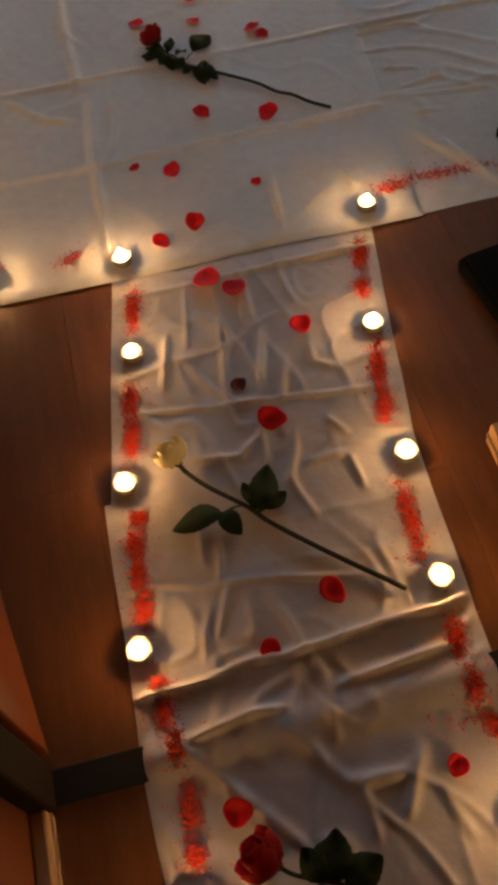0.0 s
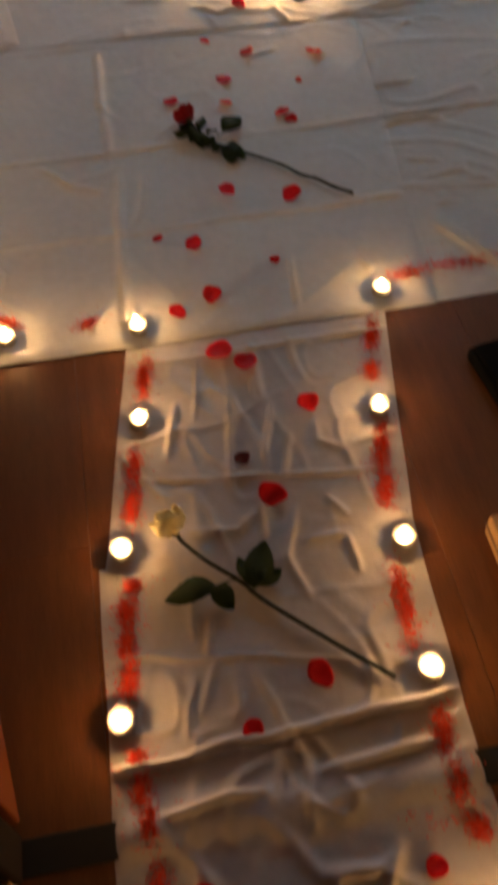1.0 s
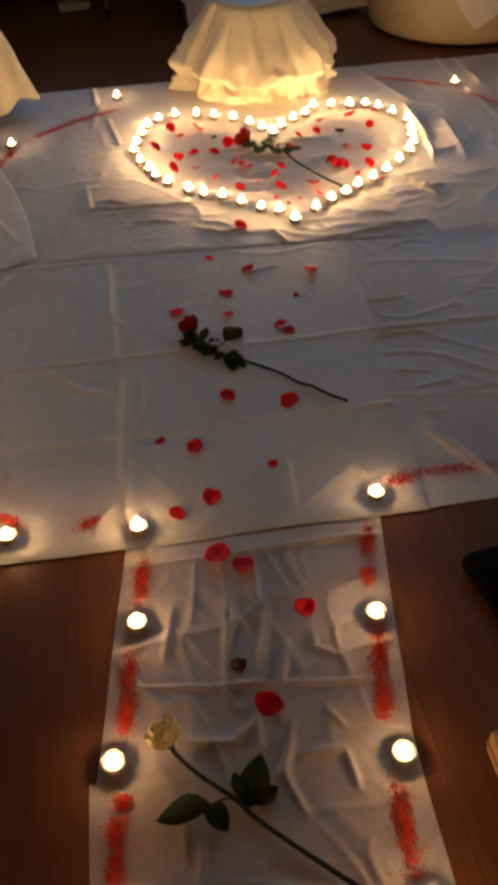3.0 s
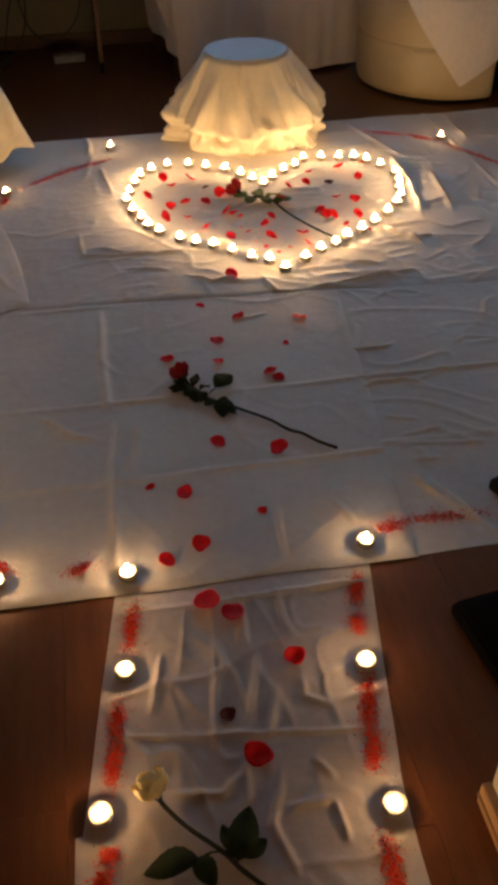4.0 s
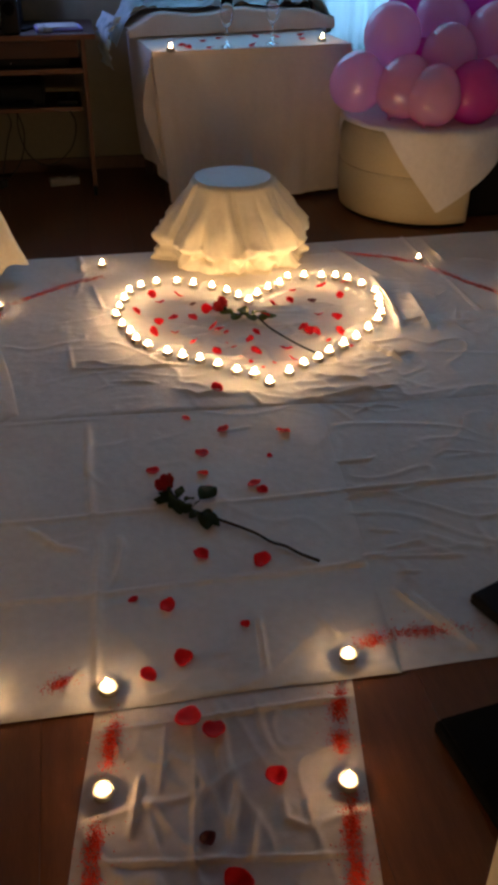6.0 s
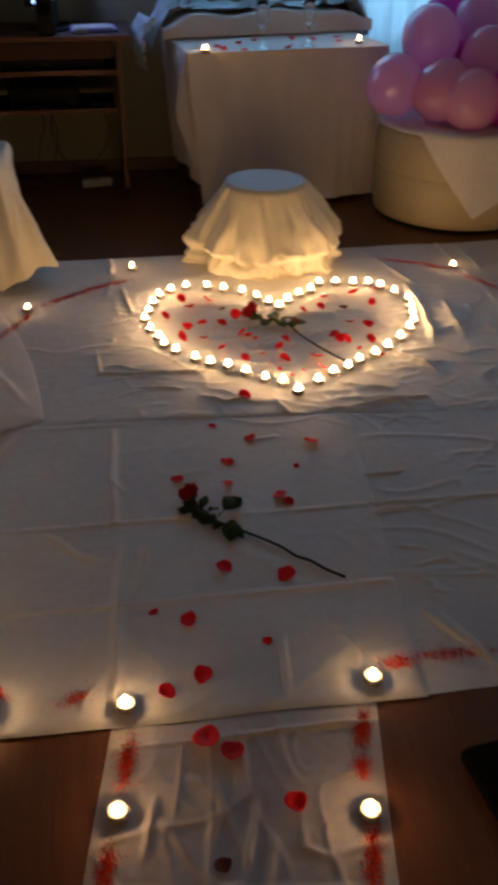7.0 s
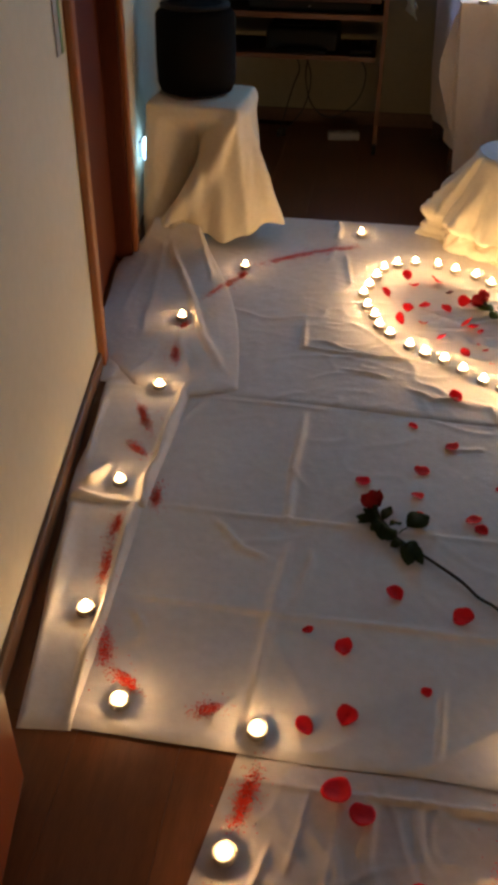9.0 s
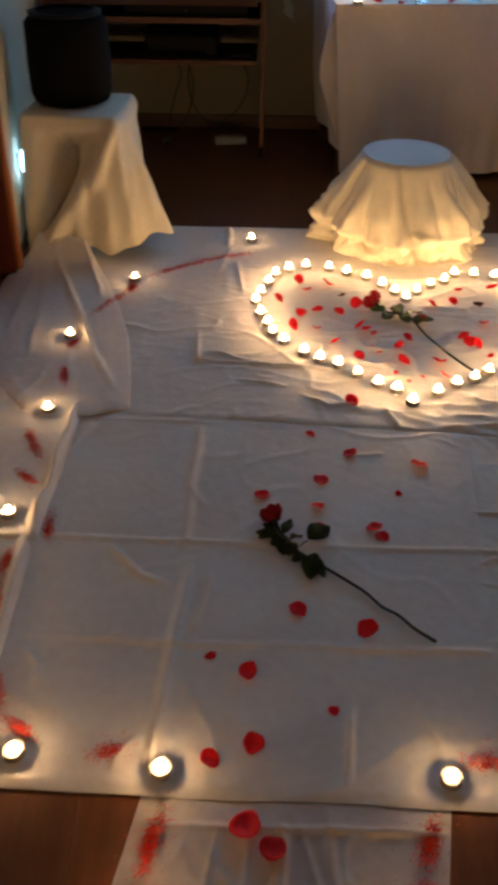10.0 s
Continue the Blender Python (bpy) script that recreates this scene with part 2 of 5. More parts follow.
def lathe_bm(profile, segments=32, shape=None):
    """Turns (radius, height) pairs round the z axis; shape(angle, row, radius, height) may move a point."""
    bm = bmesh.new()
    rings = []
    for row, (r, z) in enumerate(profile):
        if r < 1e-6:
            rings.append([bm.verts.new((0, 0, z))])
            continue
        ring = []
        for i in range(segments):
            a = 2 * math.pi * i / segments
            rr, zz = shape(a, row, r, z) if shape else (r, z)
            ring.append(bm.verts.new((rr * math.cos(a), rr * math.sin(a), zz)))
        rings.append(ring)
    for a, b in zip(rings, rings[1:]):
        for i in range(segments):
            j = (i + 1) % segments
            if len(a) == 1 and len(b) > 1:
                bm.faces.new((a[0], b[i], b[j]))
            elif len(b) == 1 and len(a) > 1:
                bm.faces.new((a[i], b[0], a[j]))
            elif len(a) > 1 and len(b) > 1:
                bm.faces.new((a[i], b[i], b[j], a[j]))
    bmesh.ops.recalc_face_normals(bm, faces=bm.faces[:])
    return bm


def tube_bm(points, radius, segments=8, taper=1.0):
    bm = bmesh.new()
    pts = [Vector(p) for p in points]
    rings = []
    for i, p in enumerate(pts):
        d = (pts[min(i + 1, len(pts) - 1)] - pts[max(i - 1, 0)]).normalized()
        u = d.cross(Vector((0, 0, 1)))
        u = u.normalized() if u.length > 1e-4 else Vector((1, 0, 0))
        w = u.cross(d)
        r = radius * (1 + (taper - 1) * i / (len(pts) - 1))
        rings.append([bm.verts.new(p + r * (math.cos(2 * math.pi * k / segments) * u + math.sin(2 * math.pi * k / segments) * w)) for k in range(segments)])
    for a, b in zip(rings, rings[1:]):
        for k in range(segments):
            bm.faces.new((a[k], a[(k + 1) % segments], b[(k + 1) % segments], b[k]))
    bm.faces.new(rings[0])
    bm.faces.new(rings[-1])
    bmesh.ops.recalc_face_normals(bm, faces=bm.faces[:])
    return bm


def smooth_line(points, steps=6):
    """A soft curve through a few points."""
    p = [Vector(q) for q in points]
    p = [2 * p[0] - p[1], *p, 2 * p[-1] - p[-2]]
    out = []
    for a, b, c, d in zip(p, p[1:], p[2:], p[3:]):
        for k in range(steps):
            t = k / steps
            out.append(0.5 * (2 * b + (c - a) * t + (2 * a - 5 * b + 4 * c - d) * t * t + (3 * b - a - 3 * c + d) * t ** 3))
    return [*out, p[-2]]


def grid_mesh(name, P, mat, parent=None, label=""):
    """A sheet from an array of points (rows, columns, 3)."""
    rows, cols = P.shape[:2]
    idx = np.arange(rows * cols).reshape(rows, cols)
    faces = np.stack([idx[:-1, :-1], idx[:-1, 1:], idx[1:, 1:], idx[1:, :-1]], -1).reshape(-1, 4)
    me = bpy.data.meshes.new(name)
    me.from_pydata(P.reshape(-1, 3).tolist(), [], faces.tolist())
    me.polygons.foreach_set("use_smooth", np.ones(len(me.polygons), bool))
    me.materials.append(mat)
    me.update()
    ob = new(name, me)
    if parent is not None:
        ob.parent = parent
    if label:
        tagged(ob, label)
    return ob


LATTICE = np.random.RandomState(7).rand(256, 256)


def soft_noise(x, y, seed=0):
    """Smooth noise from 0 to 1 on arrays."""
    x, y = np.asarray(x, float) + 17.3 * seed + 100, np.asarray(y, float) + 9.1 * seed + 100
    i, j = np.floor(x).astype(int), np.floor(y).astype(int)
    u, v = x - i, y - j
    u, v = u * u * u * (u * (u * 6 - 15) + 10), v * v * v * (v * (v * 6 - 15) + 10)
    h = lambda a, b: LATTICE[a % 256, b % 256]
    return (h(i, j) * (1 - u) + h(i + 1, j) * u) * (1 - v) + (h(i, j + 1) * (1 - u) + h(i + 1, j + 1) * u) * v


def creases(x, y, sx, sy, seed, sharp=11.0):
    """Thin soft ridges, as in cloth that lies loosely; sx and sy are ridges per metre."""
    turn = 0.35 * math.sin(2.7 * seed)

    def field(px, py):
        qx, qy = px * math.cos(turn) + py * math.sin(turn), py * math.cos(turn) - px * math.sin(turn)
        wx, wy = soft_noise(px * 2.9, py * 2.9, seed + 5) - 0.5, soft_noise(px * 3.3, py * 3.3, seed + 6) - 0.5
        return soft_noise((qx + 0.22 * wx) * sx, (qy + 0.22 * wy) * sy, seed)

    n, e = field(x, y), 0.003
    steep = np.hypot(field(x + e, y) - n, field(x, y + e) - n) / e
    d = np.abs(n - 0.5) / (steep + 0.12 * max(sx, sy))
    mask = np.clip(3.6 * soft_noise(x * 5.3, y * 5.3, seed + 11) - 1.35, 0, 1)
    return np.exp(-(d * sharp / 0.095) ** 2) * mask


def fold_line(x, y, ax, ay, bx, by, width, height, seed=0):
    """A pressed fold along the line from a to b, uneven in height."""
    dx, dy = bx - ax, by - ay
    n = math.hypot(dx, dy)
    t = ((x - ax) * dx + (y - ay) * dy) / n
    d = ((x - ax) * dy - (y - ay) * dx) / n + 0.010 * (soft_noise(t * 5, 0 * t + seed, seed) - 0.5)
    ends = np.clip(t / 0.05, 0, 1) * np.clip((n - t) / 0.05, 0, 1)
    return height * (0.35 + 1.1 * soft_noise(t * 4, 0 * t + 3.7 * seed, seed + 2)) * np.exp(-(d / width) ** 2) * ends


def ridges(x, y, rows, seed=0):
    """Curved folds: each row holds a width, a height and the points of a line; a fold is uneven and dies out at its ends."""
    z = np.zeros_like(x)
    for k, (width, height, *flat) in enumerate(rows):
        line = list(zip(flat[::2], flat[1::2]))
        lengths = [math.hypot(b[0] - a[0], b[1] - a[1]) for a, b in zip(line, line[1:])]
        total, reach = sum(lengths), 3.2 * width
        xs, ys = [p[0] for p in line], [p[1] for p in line]
        near = (x > min(xs) - reach) & (x < max(xs) + reach) & (y > min(ys) - reach) & (y < max(ys) + reach)
        if not near.any():
            continue
        px, py = x[near], y[near]
        px = px + 0.010 * (soft_noise(px * 14, py * 14, seed + k) - 0.5)
        py = py + 0.010 * (soft_noise(px * 14, py * 14, seed + k + 40) - 0.5)
        best, along, gone = np.full(px.shape, 9.0), np.zeros(px.shape), 0.0
        for (ax, ay), (bx, by), n in zip(line, line[1:], lengths):
            t = np.clip(((px - ax) * (bx - ax) + (py - ay) * (by - ay)) / (n * n), 0, 1)
            d = np.hypot(px - ax - t * (bx - ax), py - ay - t * (by - ay))
            closer = d < best
            best, along = np.where(closer, d, best), np.where(closer, (gone + t * n) / total, along)
            gone += n
        fade = np.clip(along / 0.22, 0, 1) * np.clip((1 - along) / 0.22, 0, 1)
        z[near] += height * (0.55 + 0.9 * soft_noise(along * total * 11, 0 * along + 2.3 * k, seed + 3)) * np.exp(-(best / width) ** 2) * fade
    return z


CLOTHS = []


def remember(corners, relief, step=0.005):
    """Keeps a cloth's outline, counter-clockwise, and its heights on a raster, for the things that lie on it."""
    xs, ys = [p[0] for p in corners], [p[1] for p in corners]
    x, y = np.meshgrid(np.arange(min(xs), max(xs) + step, step), np.arange(min(ys), max(ys) + step, step))
    CLOTHS.append((list(corners), relief(x, y), min(xs), min(ys), step))


def ground(x, y):
    """The height of the topmost cloth, or the floor, at a place."""
    best = 0.0
    for corners, heights, x0, y0, step in CLOTHS:
        if all((b[0] - a[0]) * (y - a[1]) - (b[1] - a[1]) * (x - a[0]) > 0 for a, b in zip(corners, corners[1:] + corners[:1])):
            best = max(best, float(heights[int((y - y0) / step), int((x - x0) / step)]))
    return best


def cloth(name, corners, step, relief, mat, label, wobble=0.006, seed=0, low=0.0009, hem=(1, 1, 1, 1), category="cloth"):
    """A spread cloth with corners near-left, near-right, far-right, far-left, its own relief, and hems (near, right, far, left) that touch what lies below."""
    remember(corners, relief)
    a, b, c, d = [np.array(p, float) for p in corners]
    cols = int(max(np.linalg.norm(b - a), np.linalg.norm(c - d)) / step) + 2
    rows = int(max(np.linalg.norm(d - a), np.linalg.norm(c - b)) / step) + 2
    u, v = np.meshgrid(np.linspace(0, 1, cols), np.linspace(0, 1, rows))
    x = (1 - v) * ((1 - u) * a[0] + u * b[0]) + v * ((1 - u) * d[0] + u * c[0])
    y = (1 - v) * ((1 - u) * a[1] + u * b[1]) + v * ((1 - u) * d[1] + u * c[1])
    near = lambda s: np.exp(-s / 0.02)
    x = x + wobble * 2 * (soft_noise(y * 5, x * 0 + 1, seed + 21) - 0.5) * (near(u) + near(1 - u))
    y = y + wobble * 2 * (soft_noise(x * 5, y * 0 + 2, seed + 22) - 0.5) * (hem[0] * near(v) + hem[2] * near(1 - v))
    z = relief(x, y)
    far_off = [s if h else s + 10 for s, h in zip((v * (rows - 1) * step, (1 - u) * (cols - 1) * step, (1 - v) * (rows - 1) * step, u * (cols - 1) * step), hem)]
    edge = np.minimum.reduce(far_off)
    rise = np.clip(edge / 0.022, 0, 1) ** 0.6
    P = np.stack([x, y, low + (z - low) * rise], -1)
    ob = grid_mesh(name, P, mat)
    return tagged(ob, label, category)


# ---- the room ----
WALL_YAW = 6.75
ALONG = pose(-0.643, 1.0, 0, 0, 0, WALL_YAW)


def setting(name, bm, mat, label, category, at=None, smooth=False):
    return tagged(finish(name, bm, mat, None, "", smooth, at), label, category, kind="structure")


floor = setting("floor", box_bm(-2.2, 2.6, -1.2, 6.2, -0.06, -0.004), JOINT, "dark brown subfloor under reddish-brown laminate boards", "floor")
setting("ceiling", box_bm(-2.2, 2.6, -1.2, 6.2, 2.5, 2.6), CEILING_PAINT, "plain white painted ceiling of the room", "ceiling")
# left wall with its doorway
bm = box_bm(-0.12, 0, -0.04, 2.14, 0, 2.5)
setting("wall_left", bm, WALL_PAINT, "warm white painted wall beside the spread sheets", "wall", ALONG)
setting("wall_left_far", box_bm(-0.12, 0, 2.93, 5.1, 0, 2.5), WALL_PAINT, "warm white painted wall past the dark door", "wall", ALONG)
setting("wall_left_lintel", box_bm(-0.12, 0, 2.14, 2.93, 2.06, 2.5), WALL_PAINT, "warm white painted wall over the door", "wall", ALONG)
setting("wall_back", box_bm(-2.2, 0.25, 5.80, 5.95, 0, 2.5), DIM_BACK_PAINT, "beige wall behind the desk, paint darkened for its dimness", "wall")
setting("wall_back_sill", box_bm(0.25, 1.12, 5.80, 5.95, 0, 0.95), DIM_BACK_PAINT, "beige wall under the window, paint darkened for its dimness", "wall")
setting("wall_back_lintel", box_bm(0.25, 2.15, 5.80, 5.95, 2.1, 2.5), DIM_BACK_PAINT, "beige wall over the window, paint darkened for its dimness", "wall")
setting("wall_back_end", box_bm(2.15, 2.6, 5.80, 5.95, 0, 2.5), DIM_BACK_PAINT, "beige wall past the balcony door, paint darkened for its dimness", "wall")
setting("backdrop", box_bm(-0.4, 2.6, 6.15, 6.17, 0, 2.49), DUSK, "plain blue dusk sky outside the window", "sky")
for name, x0, x1, z0, label, kind in (("window_1", 0.25, 1.12, 0.95, "white-framed window over the laid table", "window"), ("door_3", 1.12, 2.15, 0.60, "white-framed glazed balcony door behind a curtain", "door")):
    frame_of = thing(name, pose(0, 0, 0), label, kind, "", "structure")
    mid = (x0 + x1) / 2
    for a0, a1, c0, c1 in ((x0, x0 + 0.05, z0, 2.1), (x1 - 0.05, x1, z0, 2.1), (mid - 0.03, mid + 0.03, z0 + 0.05, 2.05), (x0 + 0.05, x1 - 0.05, z0, z0 + 0.05), (x0 + 0.05, x1 - 0.05, 2.05, 2.1)):
        part("frame_bar", box_bm(a0, a1, 5.85, 5.91, c0, c1, 0.004, 1), WINDOW_WHITE, frame_of, smooth=False)
    for a0, a1 in ((x0 + 0.05, mid - 0.03), (mid + 0.03, x1 - 0.05)):
        part("pane", box_bm(a0, a1, 5.878, 5.882, z0 + 0.05, 2.05), PANE, frame_of, smooth=False).visible_shadow = False
# unseen panel behind the curtain, added to keep dusk light off the floor
part("dusk_block", box_bm(1.12, 2.15, 5.85, 5.91, 0.0, 0.5995, 0.004, 1), WINDOW_WHITE, frame_of, "unseen white panel that blocks dusk light near the floor", smooth=False)
setting("wall_right", box_bm(2.3, 2.45, 1.2, 5.80, 0, 2.5), WALL_PAINT, "warm white painted side wall of the room", "wall")
setting("wall_hall_right", box_bm(0.285, 2.3, -1.0, 1.305, 0, 2.5, 0.004, 1), WALL_PAINT, "pale yellow wall end beside the entrance", "wall")
setting("wall_hall_left", box_bm(-2.0, -0.535, -1.0, 0.93, 0, 2.5), HALL_WOOD, "reddish-brown wood-panelled wall of the entrance hall", "wall")
setting("wall_hall_back", box_bm(-2.0, 2.3, -1.15, -1.0, 0, 2.5), WALL_PAINT, "pale end wall of the entrance hall", "wall")
setting("wall_outer", box_bm(-2.2, -2.0, -1.0, 5.8, 0, 2.5), WALL_PAINT, "plain wall closing the neighbouring room", "wall")
bm = box_bm(0, 0.014, 0.2, 2.115, 0, 0.055, 0.003, 1)
setting("baseboard", bm, BASE_WOOD, "dark brown wooden baseboard along the wall", "baseboard", ALONG)
setting("baseboard_far", box_bm(0, 0.014, 2.99, 5.0, 0, 0.055, 0.003, 1), BASE_WOOD, "dark brown wooden baseboard along the wall", "baseboard", ALONG)
setting("baseboard_back", box_bm(-1.3, 1.12, 5.786, 5.8, 0, 0.07, 0.003, 1), BASE_WOOD, "dark brown wooden baseboard under the far wall", "baseboard")
bm = box_bm(0.268, 0.285, -1.0, 1.305, 0, 0.055, 0.004, 2)
skirting = setting("trim_hall_right", bm, PALE_WOOD, "pale beech skirting on the hall wall", "baseboard")
part("groove", box_bm(0.266, 0.2685, -1.0, 1.304, 0.022, 0.030), PALE_DARK, skirting)
bm = box_bm(-0.535, -0.512, -1.0, 0.905, 0, 0.055, 0.004, 2)
skirting = setting("trim_hall_left", bm, PALE_WOOD, "pale beech skirting on the hall wall", "baseboard")
part("groove", box_bm(-0.5125, -0.510, -1.0, 0.904, 0.022, 0.030), PALE_DARK, skirting)
setting("trim_jamb_left", box_bm(-0.56, -0.508, 0.905, 0.972, 0, 2.1, 0.006, 2), JAMB_WOOD, "dark brown door jamb at the entrance", "door frame")
setting("threshold", box_bm(-0.535, 0.285, 0.915, 0.965, -0.004, 0.005, 0.002, 2), THRESHOLD, "dark grey metal threshold strip across the entrance", "threshold")

# the entrance door, open against the wall
door = thing("open_door", pose(-0.508, 0.985, 0, 0, 0, 9.6), "open reddish-brown varnished wooden entrance door", "door")
part("leaf", box_bm(-0.04, 0, 0, 0.766, 0.008, 2.04, 0.004, 2), DOOR_WOOD, door, smooth=False)

# the closed dark door in the left wall
shut = thing("closed_door", ALONG, "closed dark mahogany door with an orange-brown frame", "door")
part("leaf", box_bm(-0.10, -0.06, 2.20, 2.90, 0.004, 2.03), DARK_DOOR, shut, smooth=False)
part("frame_post", box_bm(-0.11, 0.0, 2.14, 2.20, 0, 2.06), DARK_DOOR, shut, smooth=False)
part("casing", box_bm(-0.001, 0.022, 2.115, 2.165, 0, 2.09, 0.006, 2), TRIM_WOOD, shut, "orange-brown casing strip", smooth=False)
part("frame_post", box_bm(-0.11, 0.0, 2.90, 2.93, 0, 2.06), DARK_DOOR, shut, smooth=False)
part("casing", box_bm(-0.001, 0.018, 2.925, 2.965, 0, 2.09, 0.006, 2), TRIM_WOOD, shut, "orange-brown casing strip", smooth=False)
part("frame_head", box_bm(-0.11, 0.020, 2.20, 2.90, 2.035, 2.088, 0.006, 2), TRIM_WOOD, shut, smooth=False)
card = thing("wall_card", ALONG, "small green and pale printed card on the wall", "card")
part("sheet", box_bm(0.001, 0.004, 2.00, 2.06, 0.90, 1.02), PAPER, card, smooth=False)
part("printed_band", box_bm(0.0045, 0.006, 2.04, 2.06, 0.90, 1.02), GREEN_PLASTIC, card, "green printed band", smooth=False)


# ---- the spread cloths ----
def relief_centre(x, y):
    z = 0.003 + 0.0022 * creases(x, y, 3, 5, 1) + 0.0016 * creases(x, y, 6, 6, 61) + 0.005 * soft_noise(x * 3, y * 3, 2)
    z += fold_line(x, y, -0.60, 2.497, 0.43, 2.474, 0.007, 0.0055, 3) + fold_line(x, y, -0.60, 2.195, 0.42, 2.172, 0.007, 0.005, 4)
    z += fold_line(x, y, -0.259, 2.96, -0.262, 2.45, 0.009, 0.006, 5) + fold_line(x, y, -0.245, 2.42, -0.272, 1.87, 0.010, 0.011, 6)
    return z + ridges(x, y, CENTRE_FOLDS, 110)


CENTRE_FOLDS = [(0.0051, 0.0045, -0.523, 2.987, -0.185, 2.962), (0.0068, 0.0054, -0.257, 2.90, -0.263, 2.679, -0.209, 2.599), (0.0076, 0.0081, -0.192, 2.405, -0.202, 2.274, -0.236, 2.194),
                (0.0085, 0.0063, -0.434, 2.472, -0.352, 2.378, -0.272, 2.343), (0.0059, 0.0045, 0.128, 2.83, 0.232, 2.851), (0.0051, 0.0072, 0.089, 2.05, 0.070, 1.865), (0.0059, 0.0054, 0.225, 2.03, 0.242, 1.95),
                (0.0068, 0.0090, -0.558, 2.17, -0.509, 2.11, -0.52, 2.055), (0.0085, 0.0045, -0.345, 1.892, -0.290, 1.966), (0.0068, 0.0072, -0.593, 2.854, -0.541, 2.963)]
RIGHT_FOLDS = [(0.0045, 0.0054, 0.347, 2.842, 0.462, 2.834), (0.0045, 0.0054, 0.293, 2.731, 0.438, 2.742), (0.0052, 0.0067, 0.378, 2.625, 0.513, 2.611, 0.547, 2.629), (0.0052, 0.0081, 0.37, 2.419, 0.437, 2.449, 0.518, 2.456, 0.591, 2.397),
               (0.0045, 0.0061, 0.376, 2.375, 0.464, 2.368), (0.0052, 0.0067, 0.419, 2.305, 0.51, 2.277), (0.0052, 0.0061, 0.431, 2.225, 0.544, 2.231), (0.0045, 0.0054, 0.436, 2.132, 0.506, 2.127),
               (0.0058, 0.0074, 0.701, 2.586, 0.755, 2.614, 0.861, 2.593), (0.0052, 0.0061, 0.545, 2.861, 0.633, 2.902, 0.715, 2.871), (0.0052, 0.0061, 0.408, 2.192, 0.641, 2.164), (0.0058, 0.0081, 0.409, 2.085, 0.497, 1.923),
               (0.0071, 0.0108, 0.447, 2.061, 0.54, 1.841)]
HEART_FOLDS = [(0.007, 0.008, -0.304, 3.497, -0.295, 3.305, 0.142, 3.261), (0.007, 0.008, -0.266, 3.362, -0.064, 3.271), (0.007, 0.007, -0.179, 3.191, -0.017, 3.167), (0.008, 0.010, 0.247, 3.091, 0.277, 2.961, 0.5, 2.929),
               (0.010, 0.016, 0.944, 3.942, 0.919, 3.607, 0.883, 3.369), (0.009, 0.013, 0.780, 3.209, 0.878, 3.237), (0.010, 0.014, 0.712, 3.349, 0.832, 3.161), (0.007, 0.009, 0.478, 3.133, 0.649, 3.069),
               (0.008, 0.010, 0.531, 2.977, 0.746, 3.018), (0.007, 0.009, 0.367, 2.966, 0.628, 2.998, 0.728, 2.966), (0.007, 0.009, 0.015, 3.125, 0.097, 3.058, 0.226, 3.075), (0.011, 0.012, 1.3, 4.366, 1.299, 4.017),
               (0.010, 0.018, -0.252, 4.374, -0.232, 4.174)]


def relief_right(x, y):
    z = 0.001 + np.clip((x - 0.40) / 0.08, 0, 1) * (0.004 * creases(x, y, 3.5, 9, 4) + 0.004 * creases(x, y, 4, 13, 9) + 0.003 * creases(x, y, 5, 12, 62)) + 0.004 * soft_noise(x * 3, y * 6, 3)
    z += fold_line(x, y, 0.35, 2.486, 1.6, 2.45, 0.008, 0.007, 10) + fold_line(x, y, 0.35, 2.21, 1.6, 2.17, 0.008, 0.004, 11)
    return z + ridges(x, y, RIGHT_FOLDS, 130)


def relief_far(x, y):
    near_heart = np.exp(-(((x - 0.55) / 0.72) ** 2 + ((y - 3.45) / 0.65) ** 2))
    z = 0.0065 + near_heart * (0.006 * creases(x, y, 4, 10, 21) + 0.006 * creases(x, y, 7, 15, 22, 9.0) + 0.005 * creases(x, y, 10, 20, 63, 9.0) + 0.004 * creases(x, y, 6, 9, 67, 10.0)) + 0.004 * creases(x, y, 3, 4, 23) + 0.005 * soft_noise(x * 3, y * 3, 24)
    z += fold_line(x, y, 0.86, 4.32, 0.98, 3.90, 0.010, 0.012, 14) + fold_line(x, y, 1.04, 3.75, 1.00, 3.38, 0.012, 0.008, 16) + fold_line(x, y, 0.20, 3.69, 0.85, 3.66, 0.006, 0.003, 18)
    z += fold_line(x, y, -0.20, 4.05, -0.17, 3.75, 0.008, 0.005, 22) + fold_line(x, y, 1.22, 4.42, 1.25, 3.5, 0.008, 0.007, 23)
    return z + ridges(x, y, HEART_FOLDS, 150)


def relief_strip(x, y):
    z = 0.006 + 0.004 * creases(x, y, 5, 3, 31) + 0.004 * soft_noise(x * 4, y * 3, 32)
    return z + ridges(x, y, [(0.012, 0.024, -0.624, 2.56, -0.624, 2.431, -0.607, 2.162, -0.589, 1.80), (0.016, 0.020, -0.779, 2.50, -0.735, 2.239, -0.705, 1.80)], 170)


def relief_strip_far(x, y):
    z = 0.008 + 0.004 * creases(x, y, 5, 4, 33) + 0.004 * soft_noise(x * 4, y * 3, 34)
    return z + ridges(x, y, [(0.011, 0.024, -0.600, 3.15, -0.613, 2.952, -0.611, 2.668, -0.622, 2.40), (0.012, 0.014, -0.812, 2.512, -0.693, 2.487, -0.625, 2.486), (0.014, 0.014, -0.769, 2.545, -0.717, 2.635), (0.014, 0.012, -0.84, 2.98, -0.79, 2.6)], 180)


